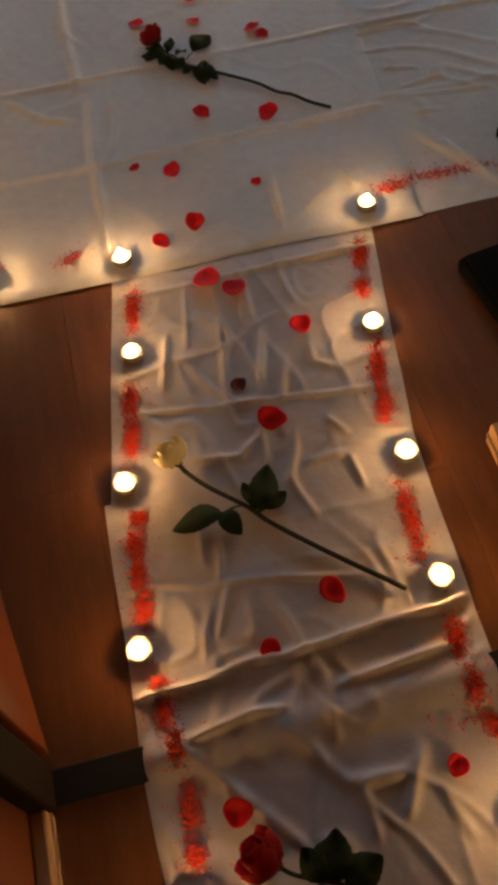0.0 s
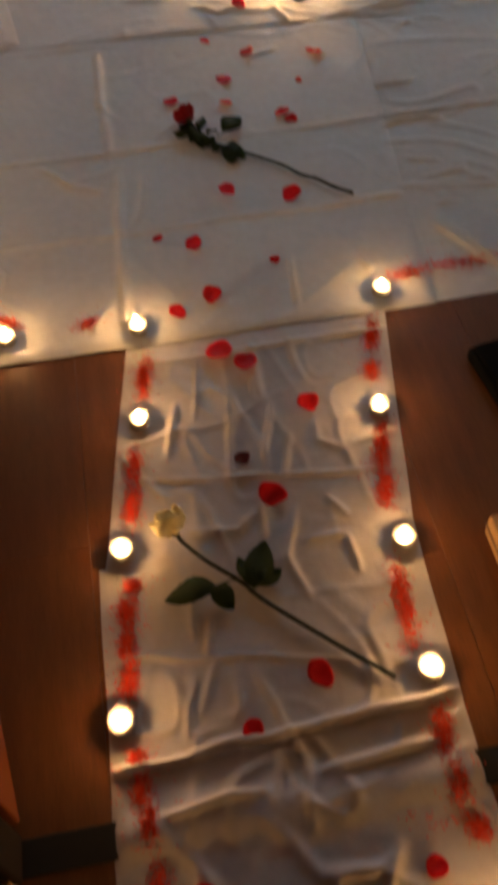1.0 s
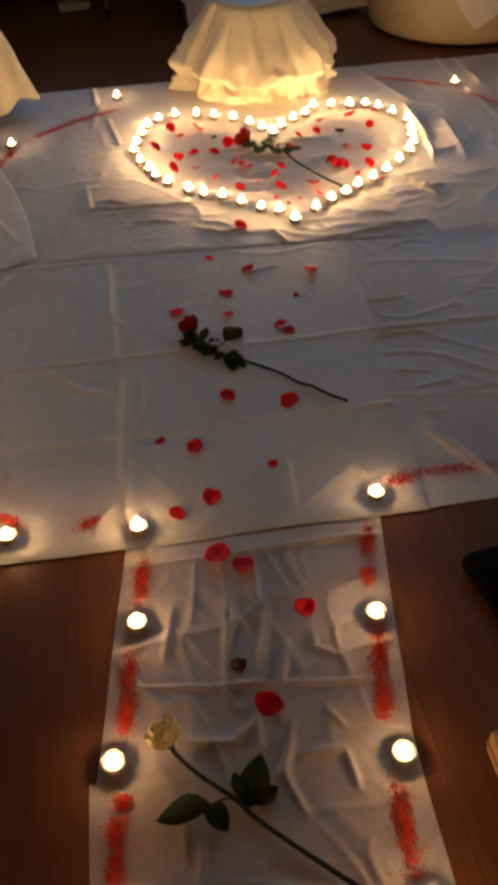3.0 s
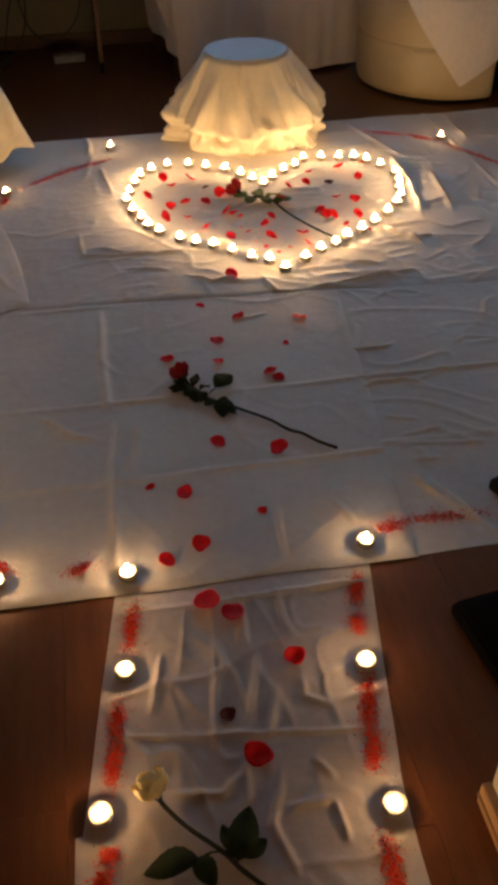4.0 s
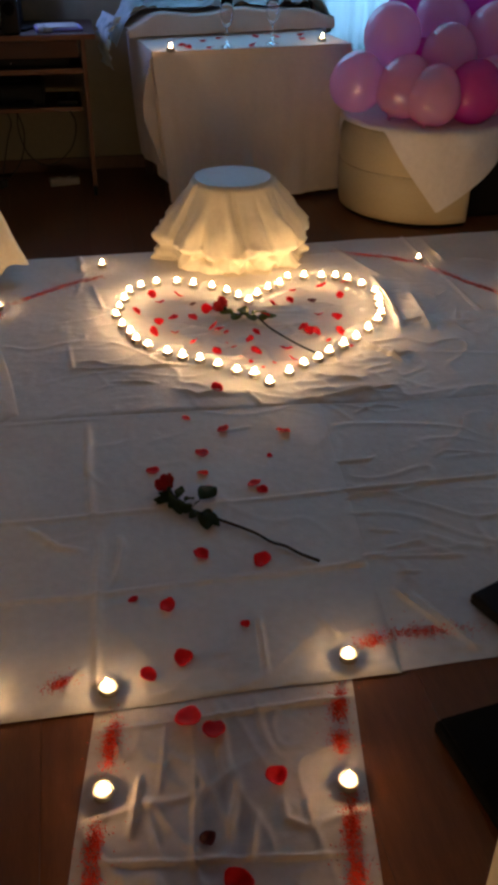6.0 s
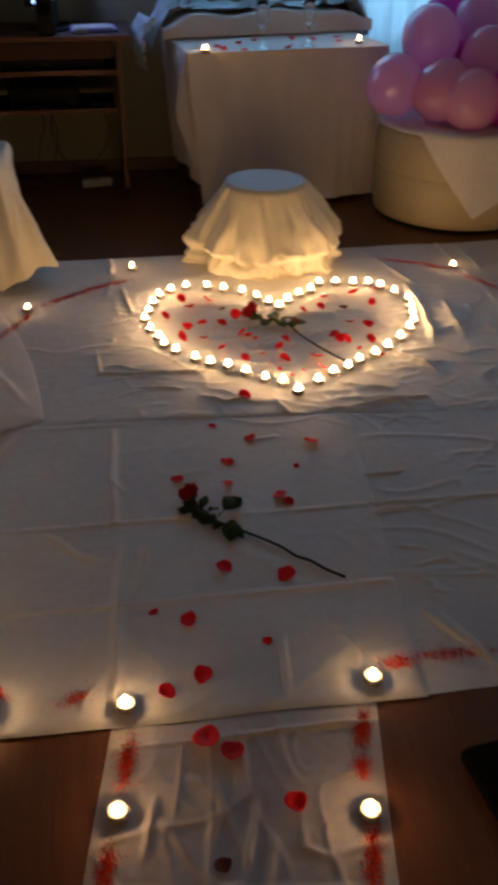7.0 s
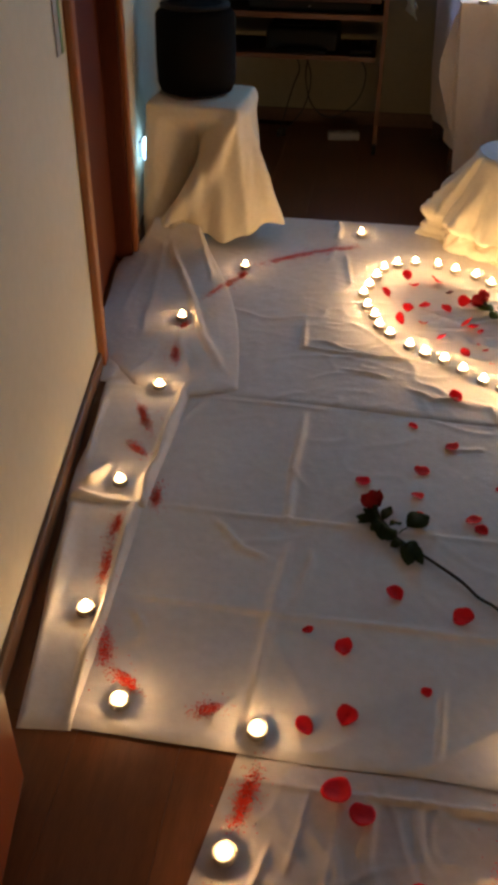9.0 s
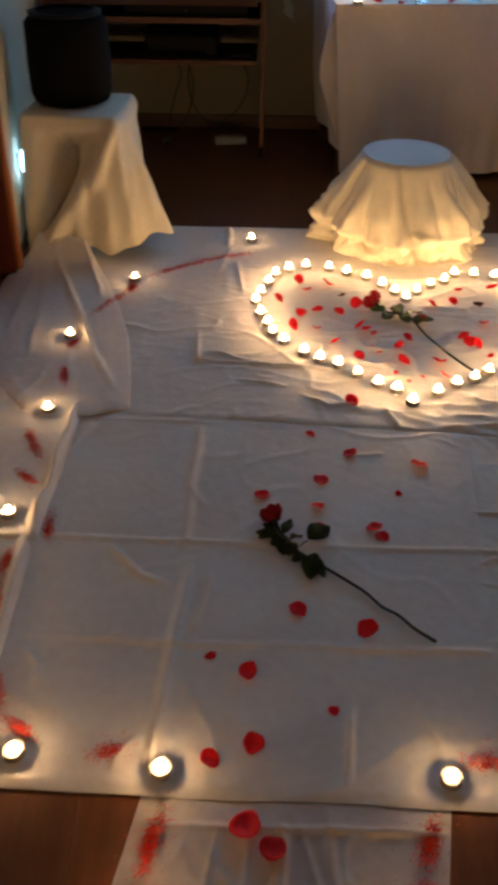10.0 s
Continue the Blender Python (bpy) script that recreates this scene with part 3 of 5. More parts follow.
PLEATS = [(0.0064, 0.0056, -0.096, 1.703, -0.098, 1.641, -0.121, 1.568), (0.0056, 0.0062, -0.019, 1.66, -0.063, 1.52), (0.0056, 0.0056, -0.004, 1.575, -0.039, 1.47), (0.0048, 0.0043, -0.145, 1.803, -0.174, 1.632),
          (0.0064, 0.0050, -0.2, 1.69, -0.234, 1.552), (0.0064, 0.0056, -0.23, 1.408, -0.133, 1.391, -0.093, 1.424), (0.0064, 0.0074, -0.030, 1.42, -0.06, 1.322, -0.043, 1.235), (0.0056, 0.0050, -0.086, 1.445, -0.096, 1.355),
          (0.0064, 0.0043, -0.049, 1.352, 0.052, 1.351), (0.0048, 0.0037, -0.208, 1.245, -0.222, 1.17), (0.0064, 0.0050, 0.041, 1.593, 0.039, 1.544, 0.082, 1.52), (0.0056, 0.0043, 0.049, 1.353, 0.045, 1.269),
          (0.0048, 0.0037, -0.231, 1.281, -0.236, 1.203), (0.0048, 0.0043, -0.05, 1.721, -0.056, 1.64)]
CROSS_FOLDS = [(0.0045, 0.0036, -0.35, 1.53, -0.074, 1.49, 0.20, 1.447), (0.0045, 0.0043, -0.42, 1.21, -0.149, 1.165, 0.06, 1.118), (0.0060, 0.0050, 0.022, 1.428, 0.059, 1.375),
               (0.0067, 0.0144, -0.47, 1.022, -0.18, 1.039, 0.22, 1.057), (0.0067, 0.0108, -0.33, 0.957, -0.155, 0.968), (0.0067, 0.0108, -0.12, 0.977, 0.11, 0.990)]
LOW_FOLDS = [(0.0064, 0.0066, -0.150, 1.16, -0.125, 1.052, -0.108, 0.995, -0.104, 0.94), (0.0057, 0.0037, -0.232, 1.155, -0.263, 1.086, -0.27, 1.035), (0.0079, 0.0051, -0.128, 1.02, -0.168, 0.935), (0.0057, 0.0033, -0.2, 1.175, -0.243, 1.08),
             (0.0100, 0.0073, -0.185, 0.945, -0.13, 0.868, -0.112, 0.846, -0.044, 0.836, -0.005, 0.858), (0.0085, 0.0073, 0.004, 0.876, -0.055, 0.770), (0.0071, 0.0037, -0.107, 0.951, -0.111, 0.89), (0.0085, 0.0059, -0.28, 0.888, -0.178, 0.762),
             (0.0085, 0.0059, -0.185, 0.787, -0.143, 0.777, -0.12, 0.716), (0.0071, 0.0037, -0.098, 0.842, -0.095, 0.756), (0.0079, 0.0045, 0.005, 0.817, 0.025, 0.728)]


def relief_runner(x, y):
    sink = np.clip((1.850 - y) / 0.06, 0.0, 1)
    z = 0.001 + 0.0035 * creases(x, y, 10, 3.5, 45, 16.0) + 0.003 * creases(x, y, 7, 6, 42, 16.0) + 0.002 * creases(x, y, 14, 8, 64, 16.0) + 0.004 * creases(x, y, 13, 3, 65, 16.0) + 0.0015 * creases(x, y, 5, 12, 66, 16.0) + 0.005 * soft_noise(x * 4, y * 3, 43)
    z += fold_line(x, y, -0.30, 1.80, 0.26, 1.79, 0.006, 0.005, 30) + 0.010 * np.exp(-((y - 0.94) / 0.03) ** 2)
    z += ridges(x, y, PLEATS, 190) + ridges(x, y, CROSS_FOLDS, 210) + ridges(x, y, LOW_FOLDS, 230)
    return 0.0006 + (z - 0.0006) * sink


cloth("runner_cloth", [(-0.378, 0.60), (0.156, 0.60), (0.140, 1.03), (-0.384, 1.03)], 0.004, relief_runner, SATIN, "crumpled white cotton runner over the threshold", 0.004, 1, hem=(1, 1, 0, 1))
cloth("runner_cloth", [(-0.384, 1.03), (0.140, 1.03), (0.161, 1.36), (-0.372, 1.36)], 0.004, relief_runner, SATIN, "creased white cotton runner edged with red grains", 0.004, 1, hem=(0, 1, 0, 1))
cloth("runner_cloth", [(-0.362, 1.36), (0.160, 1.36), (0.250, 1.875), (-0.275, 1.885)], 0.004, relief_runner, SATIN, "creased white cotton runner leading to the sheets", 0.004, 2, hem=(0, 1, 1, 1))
cloth("bed_sheet", [(0.33, 1.842), (1.75, 1.825), (1.75, 2.87), (0.40, 2.955)], 0.005, relief_right, COTTON, "wrinkled white cotton sheet spread on the floor", 0.006, 3)
cloth("bed_sheet", [(-0.64, 1.848), (0.353, 1.836), (0.468, 2.958), (-0.63, 3.035)], 0.006, relief_centre, COTTON, "smooth white cotton sheet with pressed folds", 0.008, 4, 0.0032)
cloth("bed_sheet", [(-0.685, 1.842), (-0.585, 1.850), (-0.60, 2.52), (-0.80, 2.52)], 0.008, relief_strip, COTTON, "narrow folded white sheet along the wall", 0.006, 5)
cloth("bed_sheet", [(-0.79, 2.485), (-0.592, 2.475), (-0.588, 3.05), (-0.86, 3.10)], 0.008, relief_strip_far, COTTON, "short white sheet overlapping another beside the wall", 0.010, 6)
cloth("bed_sheet", [(-0.90, 3.03), (1.75, 2.85), (1.75, 4.37), (-0.95, 4.39)], 0.0065, relief_far, COTTON, "large rumpled white sheet under the candle heart", 0.010, 7, 0.0035)

# cloth that spills fanwise from the small table on to the floor
FAN_FOLDS = [(0.0115, 0.0090, -0.875, 4.03, -0.853, 3.972, -0.737, 3.673, -0.649, 3.414, -0.619, 3.32, -0.463, 3.03), (0.0101, 0.0066, -0.745, 4.02, -0.724, 3.959, -0.648, 3.687), (0.0144, 0.0036, -0.93, 3.98, -0.90, 3.40), (0.0130, 0.0036, -0.89, 4.0, -0.80, 3.25),
             (0.0101, 0.0036, -0.80, 3.45, -0.66, 3.48), (0.0115, 0.0042, -0.70, 3.35, -0.60, 3.05)]


def relief_fan(x, y):
    return 0.018 + 0.005 * soft_noise(x * 6, y * 5, 52) + 0.003 * creases(x, y, 6, 4, 53) + ridges(x, y, FAN_FOLDS, 250) + 0.085 * np.exp(-((y - 4.10) / 0.11) ** 2)


remember([(-0.907, 3.203), (-0.745, 3.014), (-0.49, 3.03), (-0.66, 3.95), (-0.97, 3.90)], relief_fan)
a, s = np.meshgrid(np.linspace(0, 1, 110), np.linspace(0, 1, 130))
lx = np.interp(a, [0, 0.14, 0.28, 0.5, 0.62, 0.8, 1], [-0.985, -0.965, -0.915, -0.755, -0.68, -0.57, -0.460])
ly = np.interp(a, [0, 0.14, 0.28, 0.5, 0.62, 0.8, 1], [3.60, 3.36, 3.20, 3.005, 2.97, 2.985, 3.03])
ox, oy = -0.965 + 0.23 * a, 4.07 - 0.03 * a
fx, fy = ox + (lx - ox) * s, oy + (ly - oy) * s
fx = fx - 0.045 * np.sin(math.pi * s) * np.clip(1 - 3 * a, 0, 1) + 0.05 * np.sin(math.pi * s) * a ** 2
hem = np.minimum(np.minimum(a, 1 - a) / 0.12, (1 - s) / 0.06)
fz = 0.011 + (relief_fan(fx, fy) - 0.011) * np.clip(hem, 0, 1) ** 0.6
tagged(grid_mesh("draped_sheet", np.stack([fx, fy, fz], -1)[::-1], COTTON), "thin white sheet gathered and fanned out on the floor", "cloth")


# ---- tealights ----
def tealight(label="lit white tealight in an aluminium cup", group=""):
    t = thing("tealight", Matrix(), label, "candle", group)
    part("cup", lathe_bm([(0, 0), (0.0175, 0), (0.0188, 0.0012), (0.0192, 0.0155), (0.0196, 0.0160), (0.0190, 0.0162), (0.0186, 0.0155), (0.0184, 0.011)], 28), CUP, t, "thin aluminium cup")
    part("wax", lathe_bm([(0.0185, 0.0125), (0.0182, 0.0153), (0.012, 0.0150), (0.004, 0.0147), (0, 0.0147)], 24), WAX, t, "molten white wax")
    part("wick", tube_bm([(0, 0, 0.012), (0.0002, 0, 0.016), (0.0010, 0.0004, 0.0205)], 0.0006, 5), WICK, t, "black wick")
    part("flame", lathe_bm([(0, 0.0195), (0.0040, 0.0212), (0.0057, 0.0248), (0.0053, 0.0285), (0.0030, 0.0318), (0, 0.0335)], 7), FLAME, t, "bright yellow flame")
    return t


FIRST = tealight()
HEART = [(0.389, 3.734), (0.358, 3.791), (0.32, 3.845), (0.27, 3.901), (0.2, 3.933), (0.138, 3.974), (0.056, 3.989), (-0.008, 3.959), (-0.056, 3.914), (-0.082, 3.842), (-0.106, 3.766),
         (-0.122, 3.698), (-0.106, 3.61), (-0.081, 3.539), (-0.065, 3.48), (-0.03, 3.423), (0.032, 3.356), (0.078, 3.308), (0.133, 3.27), (0.186, 3.219), (0.243, 3.177), (0.295, 3.146),
         (0.332, 3.079), (0.41, 3.135), (0.474, 3.19), (0.532, 3.223), (0.579, 3.257), (0.643, 3.294), (0.702, 3.345), (0.764, 3.403), (0.819, 3.468), (0.851, 3.523), (0.867, 3.586),
         (0.884, 3.651), (0.893, 3.726), (0.863, 3.811), (0.824, 3.874), (0.785, 3.919), (0.729, 3.932), (0.661, 3.952), (0.589, 3.951), (0.544, 3.893), (0.489, 3.855), (0.434, 3.799)]
PATHSIDE = [(-0.25, 1.887), (0.25, 1.887), (-0.272, 1.654), (0.165, 1.591), (-0.330, 1.385), (0.133, 1.316), (-0.357, 1.098), (0.108, 1.090), (-0.345, 0.745), (0.098, 0.742)]
BORDER = [(-0.513, 1.915), (-0.642, 2.130), (-0.682, 2.558), (-0.683, 3.003), (-0.701, 3.414), (-0.557, 3.856), (-0.150, 4.232), (1.193, 4.053), (0.72, 1.90), (1.45, 3.6), (1.55, 3.0), (1.6, 2.4)]
used = False
for row, label, group in ((PATHSIDE, "lit tealight in an aluminium cup beside the runner", "tealights along the runner"), (BORDER, "lit tealight in an aluminium cup on the sheet's edge", "tealights round the sheets"),
                          (HEART, "lit tealight in an aluminium cup, one of the heart", "tealights forming a heart")):
    for x, y in row:
        z = max(ground(x + dx, y + dy) for dx, dy in ((0, 0), (0.012, 0), (-0.012, 0), (0, 0.012), (0, -0.012)))
        m = pose(x, y, z, 0, 0, random.uniform(0, 360))
        if used:
            t = copy_thing(FIRST, m)
        else:
            t, used = FIRST, True
            t.matrix_basis = m
        tagged(t, label, "candle", group)
        lean, tall = random.uniform(0, 7), random.uniform(0.85, 1.12) if (x, y) != (-0.25, 1.887) else 1.3
        wide = 1.12 if row is HEART else 0.76 if row is PATHSIDE else 0.84
        for child in t.children:
            if child.name.startswith("flame"):
                child.matrix_basis = pose(0, 0, 0.0185) @ pose(0, 0, 0, lean, 0, 0) @ Matrix.Diagonal((1.06 * wide, 1.06 * wide, (0.90 if row is HEART else 0.92) * tall, 1)) @ pose(0, 0, -0.0185)


# ---- roses and petals ----
def petal_bm(length, width, cup, curl, seed):
    """One petal: a rounded blade, narrower at its foot, that cups across and curls at its rim."""
    r = random.Random(seed)
    bm = bmesh.new()
    spokes, p1, p2 = 18, r.uniform(0, 6), r.uniform(0, 6)
    shape = lambda x, y, q: (x * width * 0.5 * (0.90 + 0.12 * y - 0.10 * y * y), y * length * 0.5, cup * width * (x * x + 0.55 * y * y - 0.35 * q ** 5) + curl * length * max(0.0, 0.2 + 0.8 * y) ** 2.2 + 0.035 * width * q * math.sin(3 * x + 4 * y + p1))
    rings = [[bm.verts.new(shape(0, 0, 0))]]
    for k in range(1, 5):
        q = k / 4
        ring = []
        for i in range(spokes):
            a = 2 * math.pi * i / spokes
            w = q * (1 + 0.035 * math.sin(3 * a + p1) * (k == 4) + 0.025 * math.sin(5 * a + p2) * (k == 4))
            ring.append(bm.verts.new(shape(w * math.cos(a), w * math.sin(a), q)))
        rings.append(ring)
    for a, b in zip(rings, rings[1:]):
        for i in range(spokes):
            j = (i + 1) % spokes
            bm.faces.new((a[0], b[i], b[j]) if len(a) == 1 else (a[i], b[i], b[j], a[j]))
    ret = bmesh.ops.extrude_face_region(bm, geom=bm.faces[:])
    bmesh.ops.translate(bm, vec=(0, 0, 0.0007), verts=[v for v in ret["geom"] if isinstance(v, bmesh.types.BMVert)])
    low = min(v.co.z for v in bm.verts)
    bmesh.ops.translate(bm, vec=(0, 0, -low), verts=bm.verts[:])
    bmesh.ops.recalc_face_normals(bm, faces=bm.faces[:])
    return bm


PETALS = []
for k, (l, w, c, u) in enumerate([(0.046, 0.044, 0.20, 0.16), (0.041, 0.050, 0.26, 0.22), (0.048, 0.042, 0.16, 0.30), (0.040, 0.043, 0.30, 0.12), (0.038, 0.052, 0.24, 0.20)]):
    me = bpy.data.meshes.new("rose_petal")
    b = petal_bm(l, w, c, u, k)
    b.to_mesh(me)
    b.free()
    for p in me.polygons:
        p.use_smooth = True
    me.materials.append(PETAL_RED)
    PETALS.append(me)
DARK_PETAL = PETALS[4].copy()
DARK_PETAL.materials.clear()
DARK_PETAL.materials.append(PETAL_DARK)


def loose_petal(x, y, size, kind, label, group, z=None, dark=False, tilt=8, rise=1.2, stand=0):
    ob = new("rose_petal", DARK_PETAL if dark else PETALS[kind])
    q = random.uniform(0, 360)
    ob.matrix_basis = pose(x, y, ground(x, y) + 0.001 + 0.019 * math.sin(math.radians(stand)) * size if z is None else z, stand + random.uniform(-tilt, tilt), random.uniform(-tilt, tilt), q) @ Matrix.Diagonal((size, size, size * rise, 1))
    return tagged(ob, label, "petal", group)


IN_HEART = [(0.027, 3.871), (0.051, 3.791), (0.129, 3.837), (-0.049, 3.714), (0.028, 3.611), (0.085, 3.642), (0.155, 3.629), (0.001, 3.529), (0.077, 3.51), (0.131, 3.416), (0.201, 3.338),
            (0.216, 3.680), (0.22, 3.530), (0.36, 3.45), (0.328, 3.387), (0.333, 3.313), (0.473, 3.684), (0.581, 3.825), (0.548, 3.729), (0.42, 3.572), (0.543, 3.476), (0.555, 3.434),
            (0.576, 3.417), (0.625, 3.57), (0.685, 3.539), (0.664, 3.422), (0.705, 3.84), (0.754, 3.737), (0.805, 3.864), (0.443, 3.317), (0.442, 3.223), (0.235, 3.505)]
BITS = [(0.259, 3.489), (0.247, 3.395), (0.266, 3.369), (0.278, 3.288), (0.337, 3.202), (0.379, 3.223), (0.303, 3.244), (0.607, 3.366), (0.672, 3.300), (0.247, 2.674)]
DRIED = [(0.173, 3.763), (0.635, 3.713), (-0.102, 1.531), (0.672, 3.43)]
ON_SHEET = [(0.040, 2.925, 0.62), (0.161, 3.075, 1.0), (0.14, 2.836, 0.95), (0.314, 2.794, 1.0), (0.06, 2.723, 1.05), (-0.087, 2.66, 0.9), (0.048, 2.62, 0.8), (0.176, 2.544, 0.9), (0.193, 2.512, 0.8), (-0.006, 2.277, 1.0), (0.134, 2.227, 1.05),
            (-0.181, 2.149, 0.5), (-0.106, 2.112, 0.95), (0.056, 2.025, 0.5), (-0.091, 1.947, 1.05), (-0.167, 1.915, 0.85), (0.044, 2.545, 0.7)]
ON_RUNNER = [(-0.100, 1.791, 1.4), (-0.055, 1.753, 1.28), (0.040, 1.629, 1.0), (-0.064, 1.445, 1.2), (-0.053, 1.116, 1.05), (-0.169, 1.050, 0.85), (0.036, 0.827, 0.85), (-0.268, 0.844, 1.0)]
for i, (x, y) in enumerate(IN_HEART):
    loose_petal(x, y, random.uniform(0.78, 1.04), i % 5, "curled red rose petal lying inside the candle heart", "petals in the heart", rise=1.15, stand=random.uniform(8, 32))
for i, (x, y) in enumerate(BITS):
    loose_petal(x, y, random.uniform(0.32, 0.5), i % 5, "small torn red rose petal on the white sheet", "torn petals")
for x, y in DRIED:
    loose_petal(x, y, random.uniform(0.6, 0.85), 4, "dark dried rose petal on the white cloth", "dried petals", dark=True)
for i, (x, y, s) in enumerate(ON_SHEET):
    loose_petal(x, y, s, (i * 2) % 5, "curled red rose petal on the white sheet", "petals on the sheets", tilt=5, rise=0.85, stand=random.uniform(0, 7))
for i, (x, y, s) in enumerate(ON_RUNNER):
    loose_petal(x, y, s * 0.93, (i * 3) % 5, "fresh red rose petal on the white runner", "petals on the runner", tilt=6, rise=0.9, stand=random.uniform(0, 8))


def leaf_bm(length, width, fold, droop):
    bm = bmesh.new()
    n = 14
    mid, lo, hi = [], [], []
    for i in range(n + 1):
        t = i / n
        w = width * 0.5 * math.sin(math.pi * t ** 0.85) ** 0.8 * (1 + 0.07 * (i % 2))
        z = -droop * length * t * t + 0.004 * math.sin(6 * t)
        mid.append(bm.verts.new((0, length * t, z)))
        lo.append(bm.verts.new((-w - 1e-4, length * t, z + fold * w)))
        hi.append(bm.verts.new((w + 1e-4, length * t, z + fold * w)))
    for i in range(n):
        bm.faces.new((lo[i], mid[i], mid[i + 1], lo[i + 1]))
        bm.faces.new((mid[i], hi[i], hi[i + 1], mid[i + 1]))
    ret = bmesh.ops.extrude_face_region(bm, geom=bm.faces[:])
    bmesh.ops.translate(bm, vec=(0, 0, 0.0006), verts=[v for v in ret["geom"] if isinstance(v, bmesh.types.BMVert)])
    bmesh.ops.recalc_face_normals(bm, faces=bm.faces[:])
    return bm


def rose(stem_line, bloom, size, leaves, label, seed, thick=0.0028, foliage=LEAF):
    """A cut rose that lies on the cloth: stem, sepals, leaves and a bloom of wrapped petals."""
    r = random.Random(seed)
    x0, y0 = stem_line[0]
    zb = ground(x0, y0)
    t = thing("rose", pose(x0, y0, zb), label, "flower", "cut roses")
    line = [(x - x0, y - y0, max(0.006, ground(x, y) - zb + 0.005) + (0.014 if k == 0 else 0.003)) for k, (x, y) in enumerate(stem_line)]
    fine = smooth_line(line, 7)
    part("stem", tube_bm(fine, thick, 7, 1.15), STEM, t)
    d = (fine[0] - fine[3]).normalized()
    head = Matrix.Translation(fine[0]) @ d.to_track_quat("Z", "Y").to_matrix().to_4x4()
    part("calyx", lathe_bm([(0, -0.004), (0.005 * size, -0.002), (0.009 * size, 0.006 * size), (0.007 * size, 0.012 * size), (0, 0.014 * size)], 12), STEM, t, at=head)
    count = 0
    for ring, n, rad, tilt, h in ((0, 3, 0.004, 4, 0.030), (1, 4, 0.009, 10, 0.032), (2, 5, 0.014, 20, 0.033), (3, 6, 0.018, 38, 0.032)):
        for k in range(n):
            b = petal_bm(h * size * 1.15, 0.034 * size * (0.7 + 0.13 * ring), 0.42, 0.10 + 0.06 * ring, seed + count)
            bmesh.ops.translate(b, vec=(0, h * size * 0.55, 0), verts=b.verts[:])
            q = 360 * k / n + 37 * ring + r.uniform(-8, 8)
            m = head @ pose(0, 0, 0.004 * size, 0, 0, q) @ pose(0, rad * size, 0, 90 - tilt, 0, 0)
            part("petal", b, bloom, t, at=m)
            count += 1
    for k in range(4):
        b = leaf_bm(0.024 * size, 0.008 * size, 0.2, -0.3)
        part("sepal", b, LEAF, t, at=head @ pose(0, 0, 0.002, 0, 0, 90 * k + 20) @ pose(0, 0.004, 0, 50, 0, 0))
    for lx_, ly_, q, ln, wd, droop in leaves:
        z = ground(lx_, ly_) - zb + 0.010
        part("leaf", leaf_bm(ln, wd, 0.28, droop), foliage, t, at=pose(lx_ - x0, ly_ - y0, z, r.uniform(0, 10), r.uniform(-12, 12), q))
    return t


rose([(-0.236, 1.390), (-0.227, 1.378), (-0.197, 1.340), (-0.145, 1.288), (-0.116, 1.250), (-0.030, 1.164), (0.053, 1.087)], ROSE_CREAM, 1.0,
     [(-0.186, 1.287, 96, 0.086, 0.046, 0.05), (-0.150, 1.289, 92, 0.048, 0.004, 0.0), (-0.190, 1.288, 208, 0.052, 0.036, 0.05), (-0.128, 1.272, -22, 0.092, 0.046, 0.02), (-0.118, 1.276, -62, 0.046, 0.030, 0.05), (-0.128, 1.276, 14, 0.060, 0.030, 0.05)],
     "long-stemmed cream rose with dark leaves on the runner", 300, 0.0040)
rose([(-0.053, 2.540), (-0.040, 2.515), (-0.024, 2.490), (-0.004, 2.455), (0.048, 2.409), (0.131, 2.336), (0.169, 2.288), (0.201, 2.265), (0.230, 2.230), (0.269, 2.196)], ROSE_RED, 0.92,
     [(-0.040, 2.503, 82, 0.060, 0.032, 0.05), (-0.042, 2.500, 186, 0.062, 0.034, 0.05), (-0.034, 2.500, 140, 0.046, 0.032, 0.05), (-0.020, 2.490, -58, 0.034, 0.020, 0.05), (-0.035, 2.510, -20, 0.050, 0.026, 0.0), (-0.046, 2.520, 60, 0.044, 0.030, 0.05), (-0.050, 2.512, 118, 0.050, 0.030, 0.05), (-0.018, 2.480, 170, 0.048, 0.034, 0.05), (0.000, 2.463, -35, 0.044, 0.004, 0.0),
      (0.020, 2.494, -52, 0.066, 0.050, 0.0), (0.010, 2.437, 128, 0.034, 0.030, 0.05), (0.020, 2.436, 182, 0.078, 0.032, 0.02), (0.018, 2.436, 218, 0.048, 0.030, 0.05), (0.034, 2.425, 170, 0.062, 0.030, 0.05), (0.030, 2.430, 200, 0.070, 0.026, 0.05)],
     "red rose with a leafy dark stem on the sheet", 400, 0.0034)
rose([(0.285, 3.650), (0.310, 3.628), (0.380, 3.585), (0.421, 3.475), (0.476, 3.352), (0.537, 3.248)], ROSE_RED, 1.1,
     [(0.31, 3.62, 60, 0.06, 0.04, 0.0), (0.325, 3.61, 150, 0.06, 0.042, 0.0), (0.34, 3.605, -20, 0.07, 0.042, 0.0), (0.355, 3.595, 200, 0.06, 0.044, 0.0), (0.37, 3.59, -60, 0.075, 0.042, 0.0), (0.36, 3.59, 40, 0.06, 0.04, 0.0),
      (0.39, 3.56, -100, 0.07, 0.044, 0.0), (0.40, 3.54, -30, 0.06, 0.04, 0.0)], "red rose with green leaves inside the candle heart", 500, 0.0032, LIT_LEAF)
